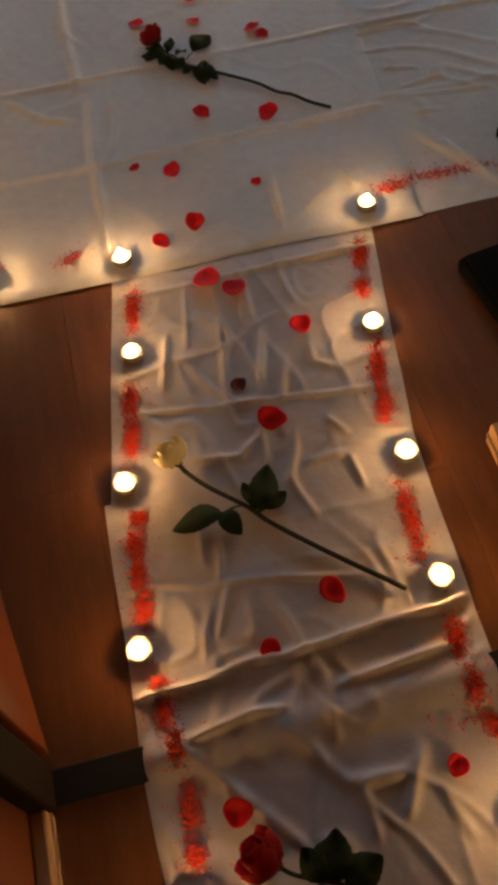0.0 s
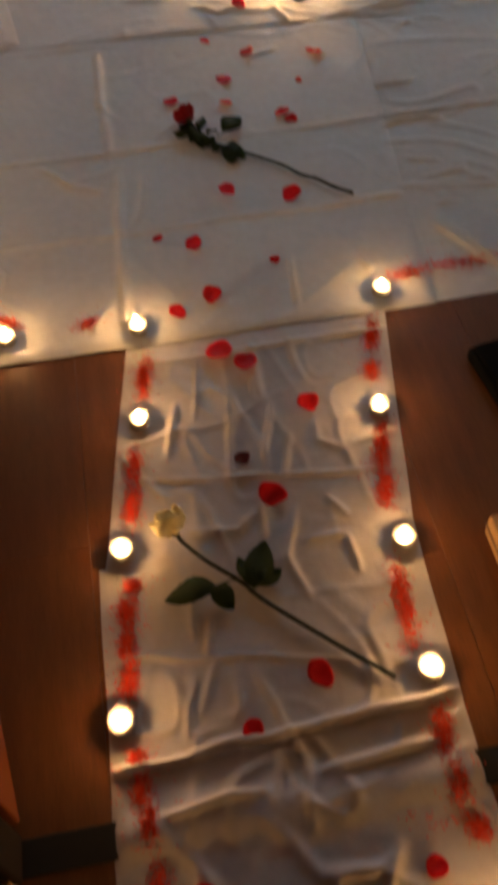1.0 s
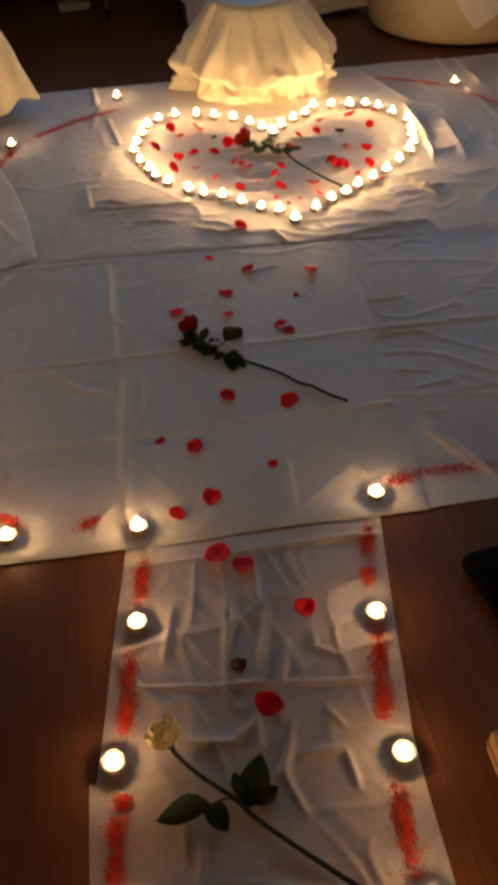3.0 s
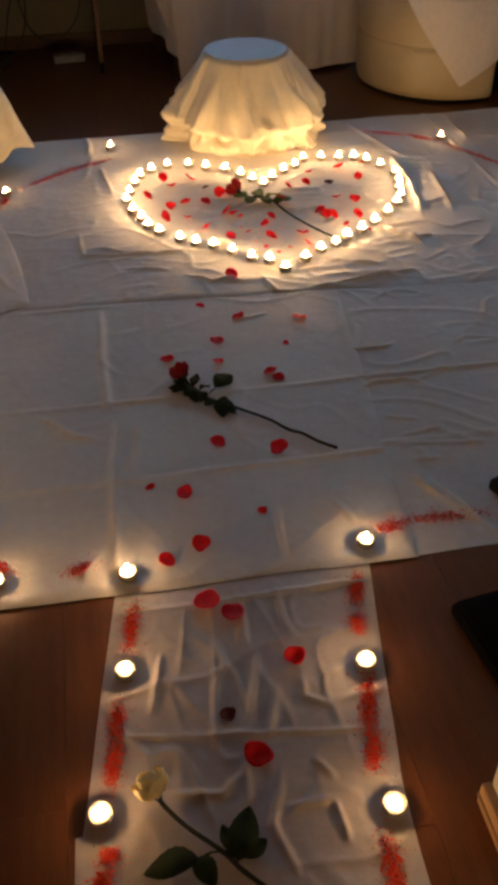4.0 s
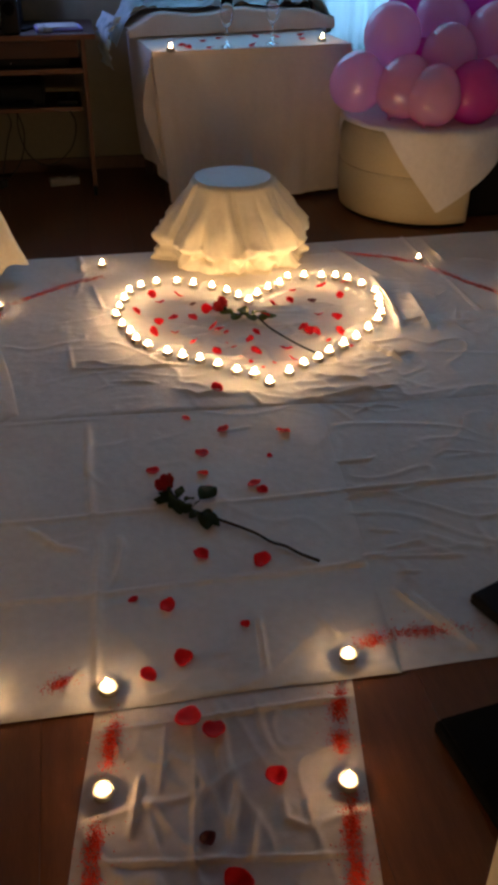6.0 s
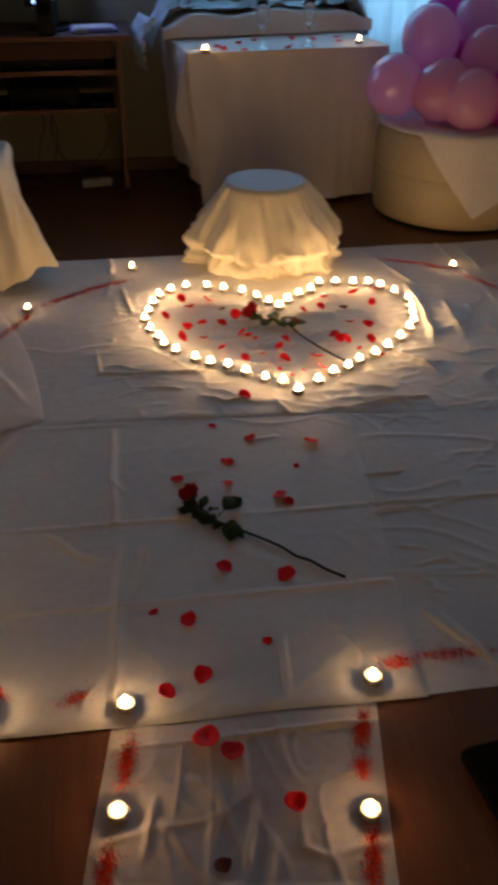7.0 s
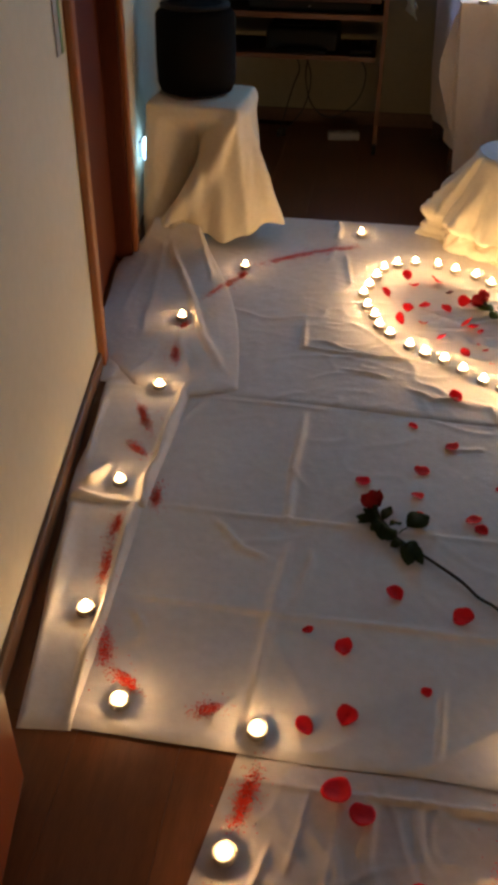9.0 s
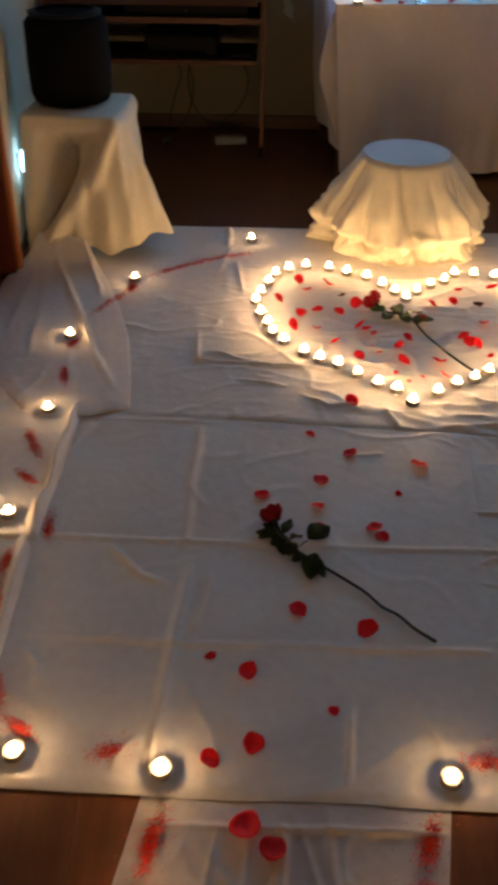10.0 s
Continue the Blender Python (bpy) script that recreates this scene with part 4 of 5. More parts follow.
rose([(-0.232, 0.765), (-0.211, 0.750), (-0.150, 0.722), (-0.075, 0.672), (0.0, 0.630)], ROSE_RED, 1.15,
     [(-0.19, 0.738, -40, 0.06, 0.04, 0.0), (-0.18, 0.735, 20, 0.05, 0.036, 0.0), (-0.165, 0.730, -15, 0.065, 0.042, 0.0), (-0.155, 0.725, -70, 0.06, 0.044, 0.0), (-0.185, 0.735, 170, 0.06, 0.036, 0.0)], "red rose with dark leaves near the threshold", 600, 0.003)


# ---- strewn red grains ----
def grains(ax, ay, bx, by, width, count, label="red dyed grains strewn on the white cloth"):
    """A strewn streak of short grains from a to b, denser in its middle."""
    n = math.hypot(bx - ax, by - ay) + 1e-6
    ux, uy = (bx - ax) / n, (by - ay) / n
    base = ground((ax + bx) / 2, (ay + by) / 2)
    verts, faces, mats = [], [], []
    for k in range(count):
        far = random.random() < 0.07
        t = random.gauss(0.5, 0.34) if not far else random.uniform(-0.3, 1.3)
        s = random.gauss(0, width * (0.29 if not far else 0.8))
        px, py = ax + ux * n * t - uy * s, ay + uy * n * t + ux * s
        pz = ground(px, py) + 0.0006 if k % 3 == 0 else base
        base = pz
        q, l, w = random.uniform(0, 6.283), random.uniform(0.0016, 0.0028), random.uniform(0.0009, 0.0014)
        cx, sx = math.cos(q), math.sin(q)
        i = len(verts)
        verts += [(px + cx * l, py + sx * l, pz + w), (px - cx * l, py - sx * l, pz + w), (px - sx * w, py + cx * w, pz + w), (px + sx * w, py - cx * w, pz + w), (px, py, pz + 2 * w), (px, py, pz)]
        faces += [(i, i + 2, i + 4), (i + 2, i + 1, i + 4), (i + 1, i + 3, i + 4), (i + 3, i, i + 4), (i + 2, i, i + 5), (i + 1, i + 2, i + 5), (i + 3, i + 1, i + 5), (i, i + 3, i + 5)]
        mats += [1 if random.random() < 0.06 else 0] * 8
    me = bpy.data.meshes.new("red_grains")
    me.from_pydata(verts, [], faces)
    me.materials.append(GRAIN)
    me.materials.append(GRAIN_DARK)
    me.polygons.foreach_set("material_index", mats)
    me.update()
    return tagged(new("red_grains", me), label, "grains", "strewn grains", "stuff")


LEFT_LINE = [(-0.243, 1.806, -0.261, 1.724), (-0.29, 1.584, -0.295, 1.528), (-0.298, 1.51, -0.311, 1.448), (-0.318, 1.331, -0.321, 1.311), (-0.332, 1.293, -0.335, 1.258), (-0.336, 1.243, -0.341, 1.204),
             (-0.337, 1.188, -0.346, 1.134), (-0.34, 1.052, -0.339, 1.035), (-0.336, 1.017, -0.341, 0.981), (-0.331, 0.97, -0.335, 0.931), (-0.327, 0.891, -0.334, 0.84), (-0.335, 0.819, -0.337, 0.792)]
RIGHT_LINE = [(0.209, 1.803, 0.191, 1.746), (0.181, 1.703, 0.17, 1.67), (0.159, 1.551, 0.134, 1.462), (0.138, 1.442, 0.121, 1.392), (0.107, 1.258, 0.097, 1.161), (0.103, 1.025, 0.095, 0.969),
              (0.099, 0.946, 0.095, 0.905), (0.105, 0.878, 0.111, 0.852)]
EDGE_LINES = [(-0.373, 1.918, -0.324, 1.932), (0.287, 1.923, 0.352, 1.928), (0.37, 1.942, 0.523, 1.931), (-0.477, 3.928, -0.319, 4.043), (-0.319, 4.043, -0.181, 4.108),
              (0.898, 4.209, 1.064, 4.123), (1.064, 4.123, 1.15, 4.059), (1.211, 3.961, 1.299, 3.805), (1.299, 3.805, 1.386, 3.67)]
WALL_LINES = [(-0.714, 2.895, -0.670, 2.804), (-0.699, 2.725, -0.653, 2.688), (-0.649, 2.434, -0.651, 2.370), (-0.645, 2.317, -0.627, 2.218), (-0.586, 2.077, -0.568, 2.007), (-0.537, 1.982, -0.490, 1.951),
              (-0.683, 3.220, -0.668, 3.145), (-0.586, 2.557, -0.580, 2.489), (-0.681, 3.396, -0.691, 3.357), (-0.559, 3.823, -0.558, 3.777), (-0.646, 3.601, -0.580, 3.743)]
for line in LEFT_LINE + RIGHT_LINE:
    n = math.hypot(line[2] - line[0], line[3] - line[1])
    grains(*line, 0.025, int(230 + 6000 * n))
grains(0.060, 1.135, 0.110, 1.130, 0.02, 40)
grains(0.02, 0.89, 0.09, 0.88, 0.03, 40)
for line in EDGE_LINES:
    grains(*line, 0.030, 90 + int(2800 * math.hypot(line[2] - line[0], line[3] - line[1])))
for line in WALL_LINES:
    grains(*line, 0.024, 130 + int(2600 * math.hypot(line[2] - line[0], line[3] - line[1])))


# ---- the draped stool behind the heart ----
stool = thing("draped_stool", pose(0.43, 4.33, ground(0.43, 4.33)), "round stool draped in a gathered cream cloth", "stool")
pleats = []
r = random.Random(11)
angle = 0.0
while angle < 2 * math.pi:
    pleats.append((angle, r.uniform(0.08, 0.15), r.uniform(0.020, 0.040), r.uniform(-0.25, 0.25), r.uniform(-0.25, 0.25)))
    angle += r.uniform(0.30, 0.52)


def skirt(a, row, r, z):
    """Soft pleats that open downward from the rim, and a rumpled, tucked-in foot."""
    h = max(0.0, min(1.0, (0.318 - z) / 0.25))
    low = max(0.0, min(1.0, (0.11 - z) / 0.07))
    out = 0.0
    for mid, width, deep, slant, start in pleats:
        d = (a - mid - slant * h + math.pi) % (2 * math.pi) - math.pi
        w = width * (0.6 + 0.5 * h)
        grow = max(0.0, min(1.0, (h - start) / 0.5))
        out += deep * grow * (math.exp(-(d / w) ** 2) - 0.75 * math.exp(-((d - 1.5 * w) / (0.55 * w)) ** 2))
    crumple = float(soft_noise(a * 4 + 9 * z, z * 38, 85)) - 0.5
    fine = 0.5 - 2 * abs(float(soft_noise(a * 8 - 14 * z, z * 50, 87)) - 0.5)
    sag = 0.050 * (float(soft_noise(a * 2.4, 0.5, 88)) - 0.5) * math.exp(-((z - 0.095) / 0.035) ** 2)
    rumple = float(soft_noise(a * 7 + 6 * z, z * 22, 89)) - 0.5
    r += 0.036 * h * rumple + 0.9 * out * (1 - 0.45 * low) + low * (0.070 * crumple + 0.040 * fine) * (1 if z > 0.004 else 0.4) + 0.03 * h * math.exp(-((a - 0.15) / 0.35) ** 2)
    return r, max(0.0, z + sag + 0.045 * low * (float(soft_noise(a * 8, z * 20, 86)) - 0.5) * (1 if z > 0.012 else 0))


prof = [(0, 0.318), (0.09, 0.319), (0.16, 0.320), (0.174, 0.317), (0.182, 0.306), (0.193, 0.285), (0.206, 0.26), (0.221, 0.235), (0.238, 0.21), (0.255, 0.185), (0.272, 0.16), (0.288, 0.135), (0.300, 0.112), (0.312, 0.102), (0.320, 0.092), (0.320, 0.082), (0.313, 0.073),
        (0.300, 0.066), (0.295, 0.058), (0.293, 0.048), (0.292, 0.038), (0.298, 0.028), (0.296, 0.018), (0.302, 0.010), (0.310, 0.001)]
prof = [(r * 0.98, z) for r, z in prof]
part("cloth", lathe_bm(prof, 260, skirt), CREAM_CLOTH, stool, "gathered cream cloth in soft folds")
part("seat_pad", lathe_bm([(0, 0.316), (0.15, 0.317), (0.168, 0.3235), (0.160, 0.3250), (0.1, 0.3255), (0, 0.3258)], 48), COTTON, stool, "flat round seat under pale cloth")

# ---- the laid table with its long cloth ----
TABLE = pose(0.175, 5.015, 0, 0, 0, 5.5)
table = thing("dining_table", TABLE, "table under a floor-length white cloth", "table")
TW, TD, TH = 0.985, 0.70, 0.725
part("tabletop", box_bm(0.01, TW - 0.01, 0.01, TD, TH - 0.03, TH - 0.002), DESK_WOOD, table, smooth=False)
for x, y in ((0.05, 0.05), (TW - 0.09, 0.05), (0.05, TD - 0.09), (TW - 0.09, TD - 0.09)):
    part("leg", box_bm(x, x + 0.04, y, y + 0.04, 0, TH - 0.03), DESK_WOOD, table, smooth=False)


def hanging(name, x0, x1, depth, top, low, seed, flare=0.05, ends=(0.0, 0.0), side_drop=None, step=0.012, mat=None, label="", category="tablecloth"):
    """A cloth laid over an oblong top, hanging down in front and at both sides with soft upright folds."""
    w = x1 - x0
    ob = thing(name, TABLE, label, category)
    cols, rows = int(w / step), 50
    u, v = np.meshgrid(np.linspace(0, 1, cols), np.linspace(0, 1, rows))
    fold = (soft_noise(u * 9, v * 0.8, seed) - 0.5) * 0.07 + (soft_noise(u * 22, v * 1.1, seed + 1) - 0.5) * 0.025
    x = x0 + w * u + v * (np.where(u < 0.5, 0.055, -0.03)) * np.abs(2 * u - 1) ** 1.5 * np.sign(flare)
    y = -0.004 - fold * v - 0.02 * v + 0.012 * (np.abs(2 * u - 1) ** 8) * v
    z = top + 0.001 - v * (top - low - 0.012 * soft_noise(u * 5, u * 0, seed + 3))
    z = np.where(v < 0.02, top + 0.003, z)
    part_ob = grid_mesh("front_drop", np.stack([x, y, z], -1)[::-1], mat, ob)
    u, v = np.meshgrid(np.linspace(0, 1, 30), np.linspace(0, 1, 30))
    grid_mesh("top", np.stack([x0 + w * u, -0.004 + (depth + 0.004) * v, top + 0.003 + 0.002 * soft_noise(u * 8, v * 6, seed + 5)], -1), mat, ob)
    for sgn, xe, drop in ((-1, x0, ends[0]), (1, x1, ends[1])):
        if drop:
            u, v = np.meshgrid(np.linspace(0, 1, 60), np.linspace(0, 1, 50))
            fold = (soft_noise(u * 7, v, seed + 8 + sgn) - 0.5) * 0.07
            xx = xe + sgn * (0.002 + (0.02 * np.sin(9 * u)) * v + (fold - 0.02) * v * u) + v * (1 - u) * (0.055 if sgn < 0 else -0.03)
            yy = -0.004 - 0.02 * v * (1 - u) + depth * u
            zz = top + 0.003 - v * drop * (1 - 0.35 * u * (drop < 0.5))
            P = np.stack([xx, yy, zz], -1)
            grid_mesh("side_drop", P if sgn > 0 else P[:, ::-1], mat, ob)
    return ob


hanging("tablecloth", 0, TW, TD, TH, 0.02, 61, 0.035, (0.60, 0.62), mat=TABLE_CLOTH, label="floor-length white tablecloth hanging in soft folds")
# the loose corner of the cloth that swings out at the side
u, v = np.meshgrid(np.linspace(0, 1, 24), np.linspace(0, 1, 40))
cx = 0.045 * v - 0.004 - 0.080 * (np.interp(v, [0, 0.5, 0.62, 1], [0, 0.92, 0.95, 0.0])) * (1 - u)
cy = -0.008 + 0.05 * u + 0.03 * (1 - u) * v
cz = TH + 0.002 - v * 0.56 + 0.05 * np.sin(np.pi * v) * (1 - u)
corner = thing("cloth_corner", TABLE, "loose corner of the white tablecloth swinging outward", "tablecloth")
grid_mesh("corner_fold", np.stack([cx, cy, cz], -1), TABLE_CLOTH, corner)
riser = thing("covered_riser", TABLE @ pose(-0.03, 0.405, TH + 0.005, 0, 0, 5), "long raised shelf covered in white cloth on the table", "shelf")
part("core", box_bm(0.04, 1.05, 0.02, 0.21, 0, 0.062, 0.02, 3), CREAM_CLOTH, riser, smooth=False)
u, v = np.meshgrid(np.linspace(0, 1, 100), np.linspace(0, 1, 24))
slump = 1 - 0.55 * np.exp(-(u / 0.09) ** 2) - 0.45 * np.exp(-((1 - u) / 0.08) ** 2)
rz = 0.004 + (0.084 + 0.030 * soft_noise(u * 5, v * 0 + 2, 71)) * slump * np.sin(0.5 * math.pi * np.clip(v / 0.6, 0, 1)) ** 0.8 + 0.006 * soft_noise(u * 14, v * 5, 71)
ry = -0.014 + 0.030 * np.clip(v / 0.6, 0, 1) ** 2 - 0.014 * soft_noise(u * 9, v, 72) + np.clip((v - 0.5) / 0.5, 0, 1) * 0.20
grid_mesh("cover", np.stack([-0.012 + 1.124 * u, ry, rz], -1), TABLE_CLOTH, riser, "white cloth cover")
tulle = thing("tulle_drape", TABLE @ pose(-0.06, 0.40, TH + 0.115, 0, 0, 5), "crumpled pale blue tulle laid over the covered shelf", "fabric")
u, v = np.meshgrid(np.linspace(0, 1, 120), np.linspace(0, 1, 40))
tz = 0.004 + 0.035 * creases(u * 1.2, v * 0.3, 9, 16, 75, 3.0) + 0.02 * soft_noise(u * 12, v * 5, 76)
for side in (0, 1):
    e = np.abs(u - side) / 0.09
    tz = tz - np.where(e < 1, 0.16 * np.clip(1 - e, 0, 1) ** 1.5, 0)
grid_mesh("folds", np.stack([1.20 * u - 0.03, 0.03 + 0.22 * v + 0.02 * soft_noise(u * 8, v * 2, 77), tz], -1), TULLE, tulle)
u, v = np.meshgrid(np.linspace(0, 1, 40), np.linspace(0, 1, 50))
tx = -0.055 - 0.05 * soft_noise(u * 5, v * 5, 78) * v - 0.03 * np.sin(3 * v) + 0.03 * creases(u, v, 5, 4, 79, 4.0)
grid_mesh("hanging_end", np.stack([tx, -0.05 + 0.24 * u + 0.05 * (soft_noise(v * 3, u, 80) - 0.5), 0.0 - 0.26 * v * (0.7 + 0.3 * soft_noise(u * 4, v * 0, 83))], -1), TULLE, tulle, "crumpled tulle end hanging beside the table")

for x, y in ((0.26, 4.985), (1.027, 5.172)):
    t = copy_thing(FIRST, pose(x, y + 0.012, TH + 0.0045, 0, 0, 30))
    tagged(t, "lit tealight in an aluminium cup on the tablecloth", "candle", "tealights on the table")


def flute(x, y, q):
    g = thing("wine_glass", pose(x, y, TH + 0.0045, 0, 0, q), "empty clear stemmed glass on the laid table", "glass", "glasses on the table")
    part("foot", lathe_bm([(0, 0), (0.030, 0), (0.032, 0.001), (0.030, 0.0022), (0.010, 0.005), (0.004, 0.010), (0, 0.010)], 28), GLASS, g)
    part("stem", lathe_bm([(0, 0.010), (0.0035, 0.010), (0.003, 0.05), (0.004, 0.085), (0, 0.085)], 14), GLASS, g)
    part("bowl", lathe_bm([(0, 0.085), (0.008, 0.087), (0.022, 0.105), (0.030, 0.135), (0.031, 0.165), (0.028, 0.205), (0.0268, 0.205), (0.0296, 0.165), (0.0285, 0.136), (0.0205, 0.107), (0.006, 0.090), (0, 0.089)], 32), GLASS, g)


flute(0.538, 5.085, 0)
flute(0.770, 5.150, 40)
for i, (x, y) in enumerate([(0.33, 5.145), (0.352, 5.075), (0.442, 5.251), (0.449, 5.045), (0.535, 5.328), (0.729, 5.36), (0.662, 5.09), (0.832, 5.336), (0.965, 5.38), (0.939, 5.242)]):
    loose_petal(x, y, 0.9, i % 5, "red rose petal scattered on the laid table", "petals on the table", z=TH + 0.006)

# ---- the round pouf with its cloth and the balloons ----
PX, PY, PR, PH = 1.48, 4.86, 0.405, 0.44
pouf = thing("round_pouf", pose(PX, PY, 0), "large round cream faux-leather pouf with one straight side", "pouf")
def flat_side(a, row, r, z):
    """The round pouf is cut straight where it meets the low cabinet."""
    return (min(r, 0.105 / math.cos(a)) if math.cos(a) > 0.01 else r), z


part("body", lathe_bm([(0, 0.012), (PR - 0.03, 0.012), (PR - 0.006, 0.02), (PR, 0.045), (PR + 0.006, 0.15), (PR + 0.004, 0.225), (PR - 0.001, 0.232), (PR + 0.004, 0.240), (PR + 0.005, 0.33), (PR - 0.004, 0.41), (PR - 0.03, PH - 0.006), (0, PH)], 140, flat_side), LEATHER, pouf)
part("seam_piping", lathe_bm([(PR + 0.002, 0.226), (PR + 0.007, 0.229), (PR + 0.008, 0.232), (PR + 0.007, 0.235), (PR + 0.002, 0.238)], 140, flat_side), LEATHER, pouf, "piped seam round the side")
part("base_ring", lathe_bm([(PR - 0.05, 0.0), (PR - 0.02, 0.0), (PR - 0.02, 0.014), (PR - 0.05, 0.014)], 120, flat_side), BLACK, pouf, "black base ring")
block = thing("low_cabinet", pose(PX + 0.125, PY - 0.27, 0), "low black cabinet beside the pouf, half under its cloth", "cabinet")
part("body", box_bm(0, 0.50, 0, 0.62, 0.02, PH - 0.012, 0.006, 2), BLACK, block, smooth=False)
part("plinth", box_bm(0.02, 0.48, 0.02, 0.60, 0, 0.0195), BLACK, block, smooth=False)
throw = thing("pouf_cloth", pose(PX, PY, PH), "white square cloth laid over the pouf, one corner hanging", "cloth")
a, s = np.meshgrid(np.linspace(0, 2 * math.pi, 200), np.linspace(0, 1, 40))
hang = np.zeros_like(a)
for mid, before, after, deep in ((math.radians(261), 0.66, 1.30, 0.350), (math.radians(322), 0.30, 0.5, 0.27), (math.radians(70), 0.5, 0.5, 0.30), (math.radians(165), 0.3, 0.3, 0.10)):
    d = (a - mid + math.pi) % (2 * math.pi) - math.pi
    hang = np.maximum(hang, deep * np.clip(1 - np.where(d < 0, -d / before, d / after), 0, 1))
hang = hang + 0.012
arc = s * (PR + 0.010 + hang)
flat = np.minimum(arc, PR + 0.010)
drop = np.maximum(0, arc - (PR + 0.004))
rr = flat + 0.010 * soft_noise(a * 4, s * 3, 81) * (drop > 0)
grid_mesh("spread", np.stack([rr * np.cos(a), rr * np.sin(a), 0.008 + 0.004 * soft_noise(np.cos(a) * s * 4, np.sin(a) * s * 4, 82) - drop], -1), COTTON, throw)


def balloon_bm(r):
    prof = []
    for k in range(17):
        t = math.pi * k / 16
        z = r * (1.10 * math.cos(t) + (0.10 * math.cos(2 * t)))
        prof.append((r * math.sin(t) * (1 + 0.05 * math.cos(t)), z))
    prof[0], prof[-1] = (0, prof[0][1]), (0.008, prof[-1][1] - 0.006)
    prof += [(0.005, prof[-1][1] - 0.006), (0.013, prof[-1][1] - 0.014), (0, prof[-1][1] - 0.012)]
    return lathe_bm(prof, 36)


b = balloon_bm(0.130)
PINK = bpy.data.meshes.new("balloon")
b.to_mesh(PINK)
b.free()
for p in PINK.polygons:
    p.use_smooth = True
PINK.materials.append(BALLOON)
DEEP = PINK.copy()
DEEP.materials.clear()
DEEP.materials.append(BALLOON_DEEP)
PILE = [(1.099, 4.80, 0.604, 0), (1.291, 4.70, 0.590, 0), (1.399, 4.595, 0.568, 0), (1.298, 4.93, 0.785, 0), (1.531, 4.78, 0.712, 0), (1.58, 5.02, 0.824, 0), (1.78, 4.88, 0.791, 0), (1.77, 4.72, 0.580, 0),
        (1.60, 4.62, 0.575, 1), (1.46, 4.98, 0.620, 1), (1.80, 5.12, 0.86, 1), (1.72, 5.0, 0.57, 1), (1.36, 5.14, 0.58, 0), (1.92, 4.95, 0.60, 0), (1.45, 5.18, 0.80, 1)]
SIZES = (0.97, 0.98, 0.95, 1.03, 0.98, 0.98, 0.98, 0.96, 1.0, 1.0, 1.0, 1.0, 1.0, 1.0, 1.0)
for (x, y, z, deep), size in zip(PILE, SIZES):
    ob = new("balloon", DEEP if deep else PINK)
    ob.matrix_basis = pose(x, y, z, random.uniform(-35, 35), random.uniform(-35, 35), random.uniform(0, 360)) @ Matrix.Diagonal((size, size, size, 1))
    tagged(ob, "deep magenta latex balloon in the pile on the pouf" if deep else "shiny pearl-pink latex balloon in the pile on the pouf", "balloon", "balloons on the pouf")

# ---- the pale curtain on the far wall behind the balloons ----
u, v = np.meshgrid(np.linspace(0, 1, 160), np.linspace(0, 1, 12))
curtain = thing("curtain", pose(1.12, 5.73, 0.03), "plain white curtain over the balcony door, lit by dusk", "curtain", kind="structure")
grid_mesh("folds", np.stack([1.10 * u, 0.018 * np.sin(46 * u + 4 * soft_noise(u * 5, v, 95)) + 0.008 * np.sin(97 * u), 2.3 * v], -1), SHEER, curtain)
part("rail", box_bm(-0.03, 1.13, -0.015, 0.015, 2.30, 2.325, 0.004, 1), SHEER, curtain)

# ---- the computer desk ----
desk = thing("computer_desk", pose(0, 0, 0), "reddish-brown laminate computer desk on casters", "desk")
part("top", box_bm(-1.12, -0.070, 5.24, 5.76, 0.755, 0.780, 0.003, 1), DESK_WOOD, desk, smooth=False)
part("drawer_front", box_bm(-1.10, -0.155, 5.262, 5.28, 0.675, 0.750, 0.002, 1), DESK_WOOD, desk, smooth=False)
part("edge_strip", box_bm(-1.12, -0.070, 5.234, 5.2398, 0.756, 0.779), DESK_EDGE, desk, smooth=False)
part("keyboard_shelf", box_bm(-1.10, -0.142, 5.27, 5.70, 0.605, 0.623), DESK_WOOD, desk, smooth=False)
part("shelf_edge", box_bm(-1.10, -0.142, 5.262, 5.2695, 0.603, 0.625), DESK_EDGE, desk, "orange-brown shelf edge", smooth=False)
part("lower_shelf", box_bm(-1.10, -0.162, 5.30, 5.70, 0.425, 0.441), DESK_WOOD, desk, smooth=False)
part("lower_shelf_edge", box_bm(-1.10, -0.162, 5.293, 5.2995, 0.423, 0.443), DESK_EDGE, desk, smooth=False)
for x in (-1.12, -0.140):
    part("side_panel", box_bm(x, x + 0.018, 5.27, 5.74, 0.06, 0.754), DESK_DARK, desk, smooth=False)
    part("front_edge", box_bm(x, x + 0.020, 5.262, 5.2695, 0.06, 0.754), DESK_EDGE, desk, "orange-brown edge band", smooth=False)
    for y in (5.285, 5.70):
        bm = lathe_bm([(0, -0.010), (0.022, -0.010), (0.025, -0.006), (0.025, 0.006), (0.022, 0.010), (0, 0.010)], 20)
        wheel = part("caster", bm, BLACK, desk, "black caster wheel", at=pose(x + 0.009, y, 0.025, 0, 90, 0))
        part("fork", box_bm(-0.05, -0.02, -0.008, 0.008, -0.013, 0.013, 0.003, 1), BLACK, wheel)
box = thing("games_console", pose(-0.50, 5.44, 0.624), "flat black electronic box on the desk shelf", "electronics")
part("case", box_bm(-0.26, 0.30, -0.13, 0.15, 0, 0.045, 0.006, 2), BLACK, box, smooth=False)
part("status_light", box_bm(0.02, 0.024, -0.1325, -0.1302, 0.022, 0.026), PAPER, box, smooth=False)
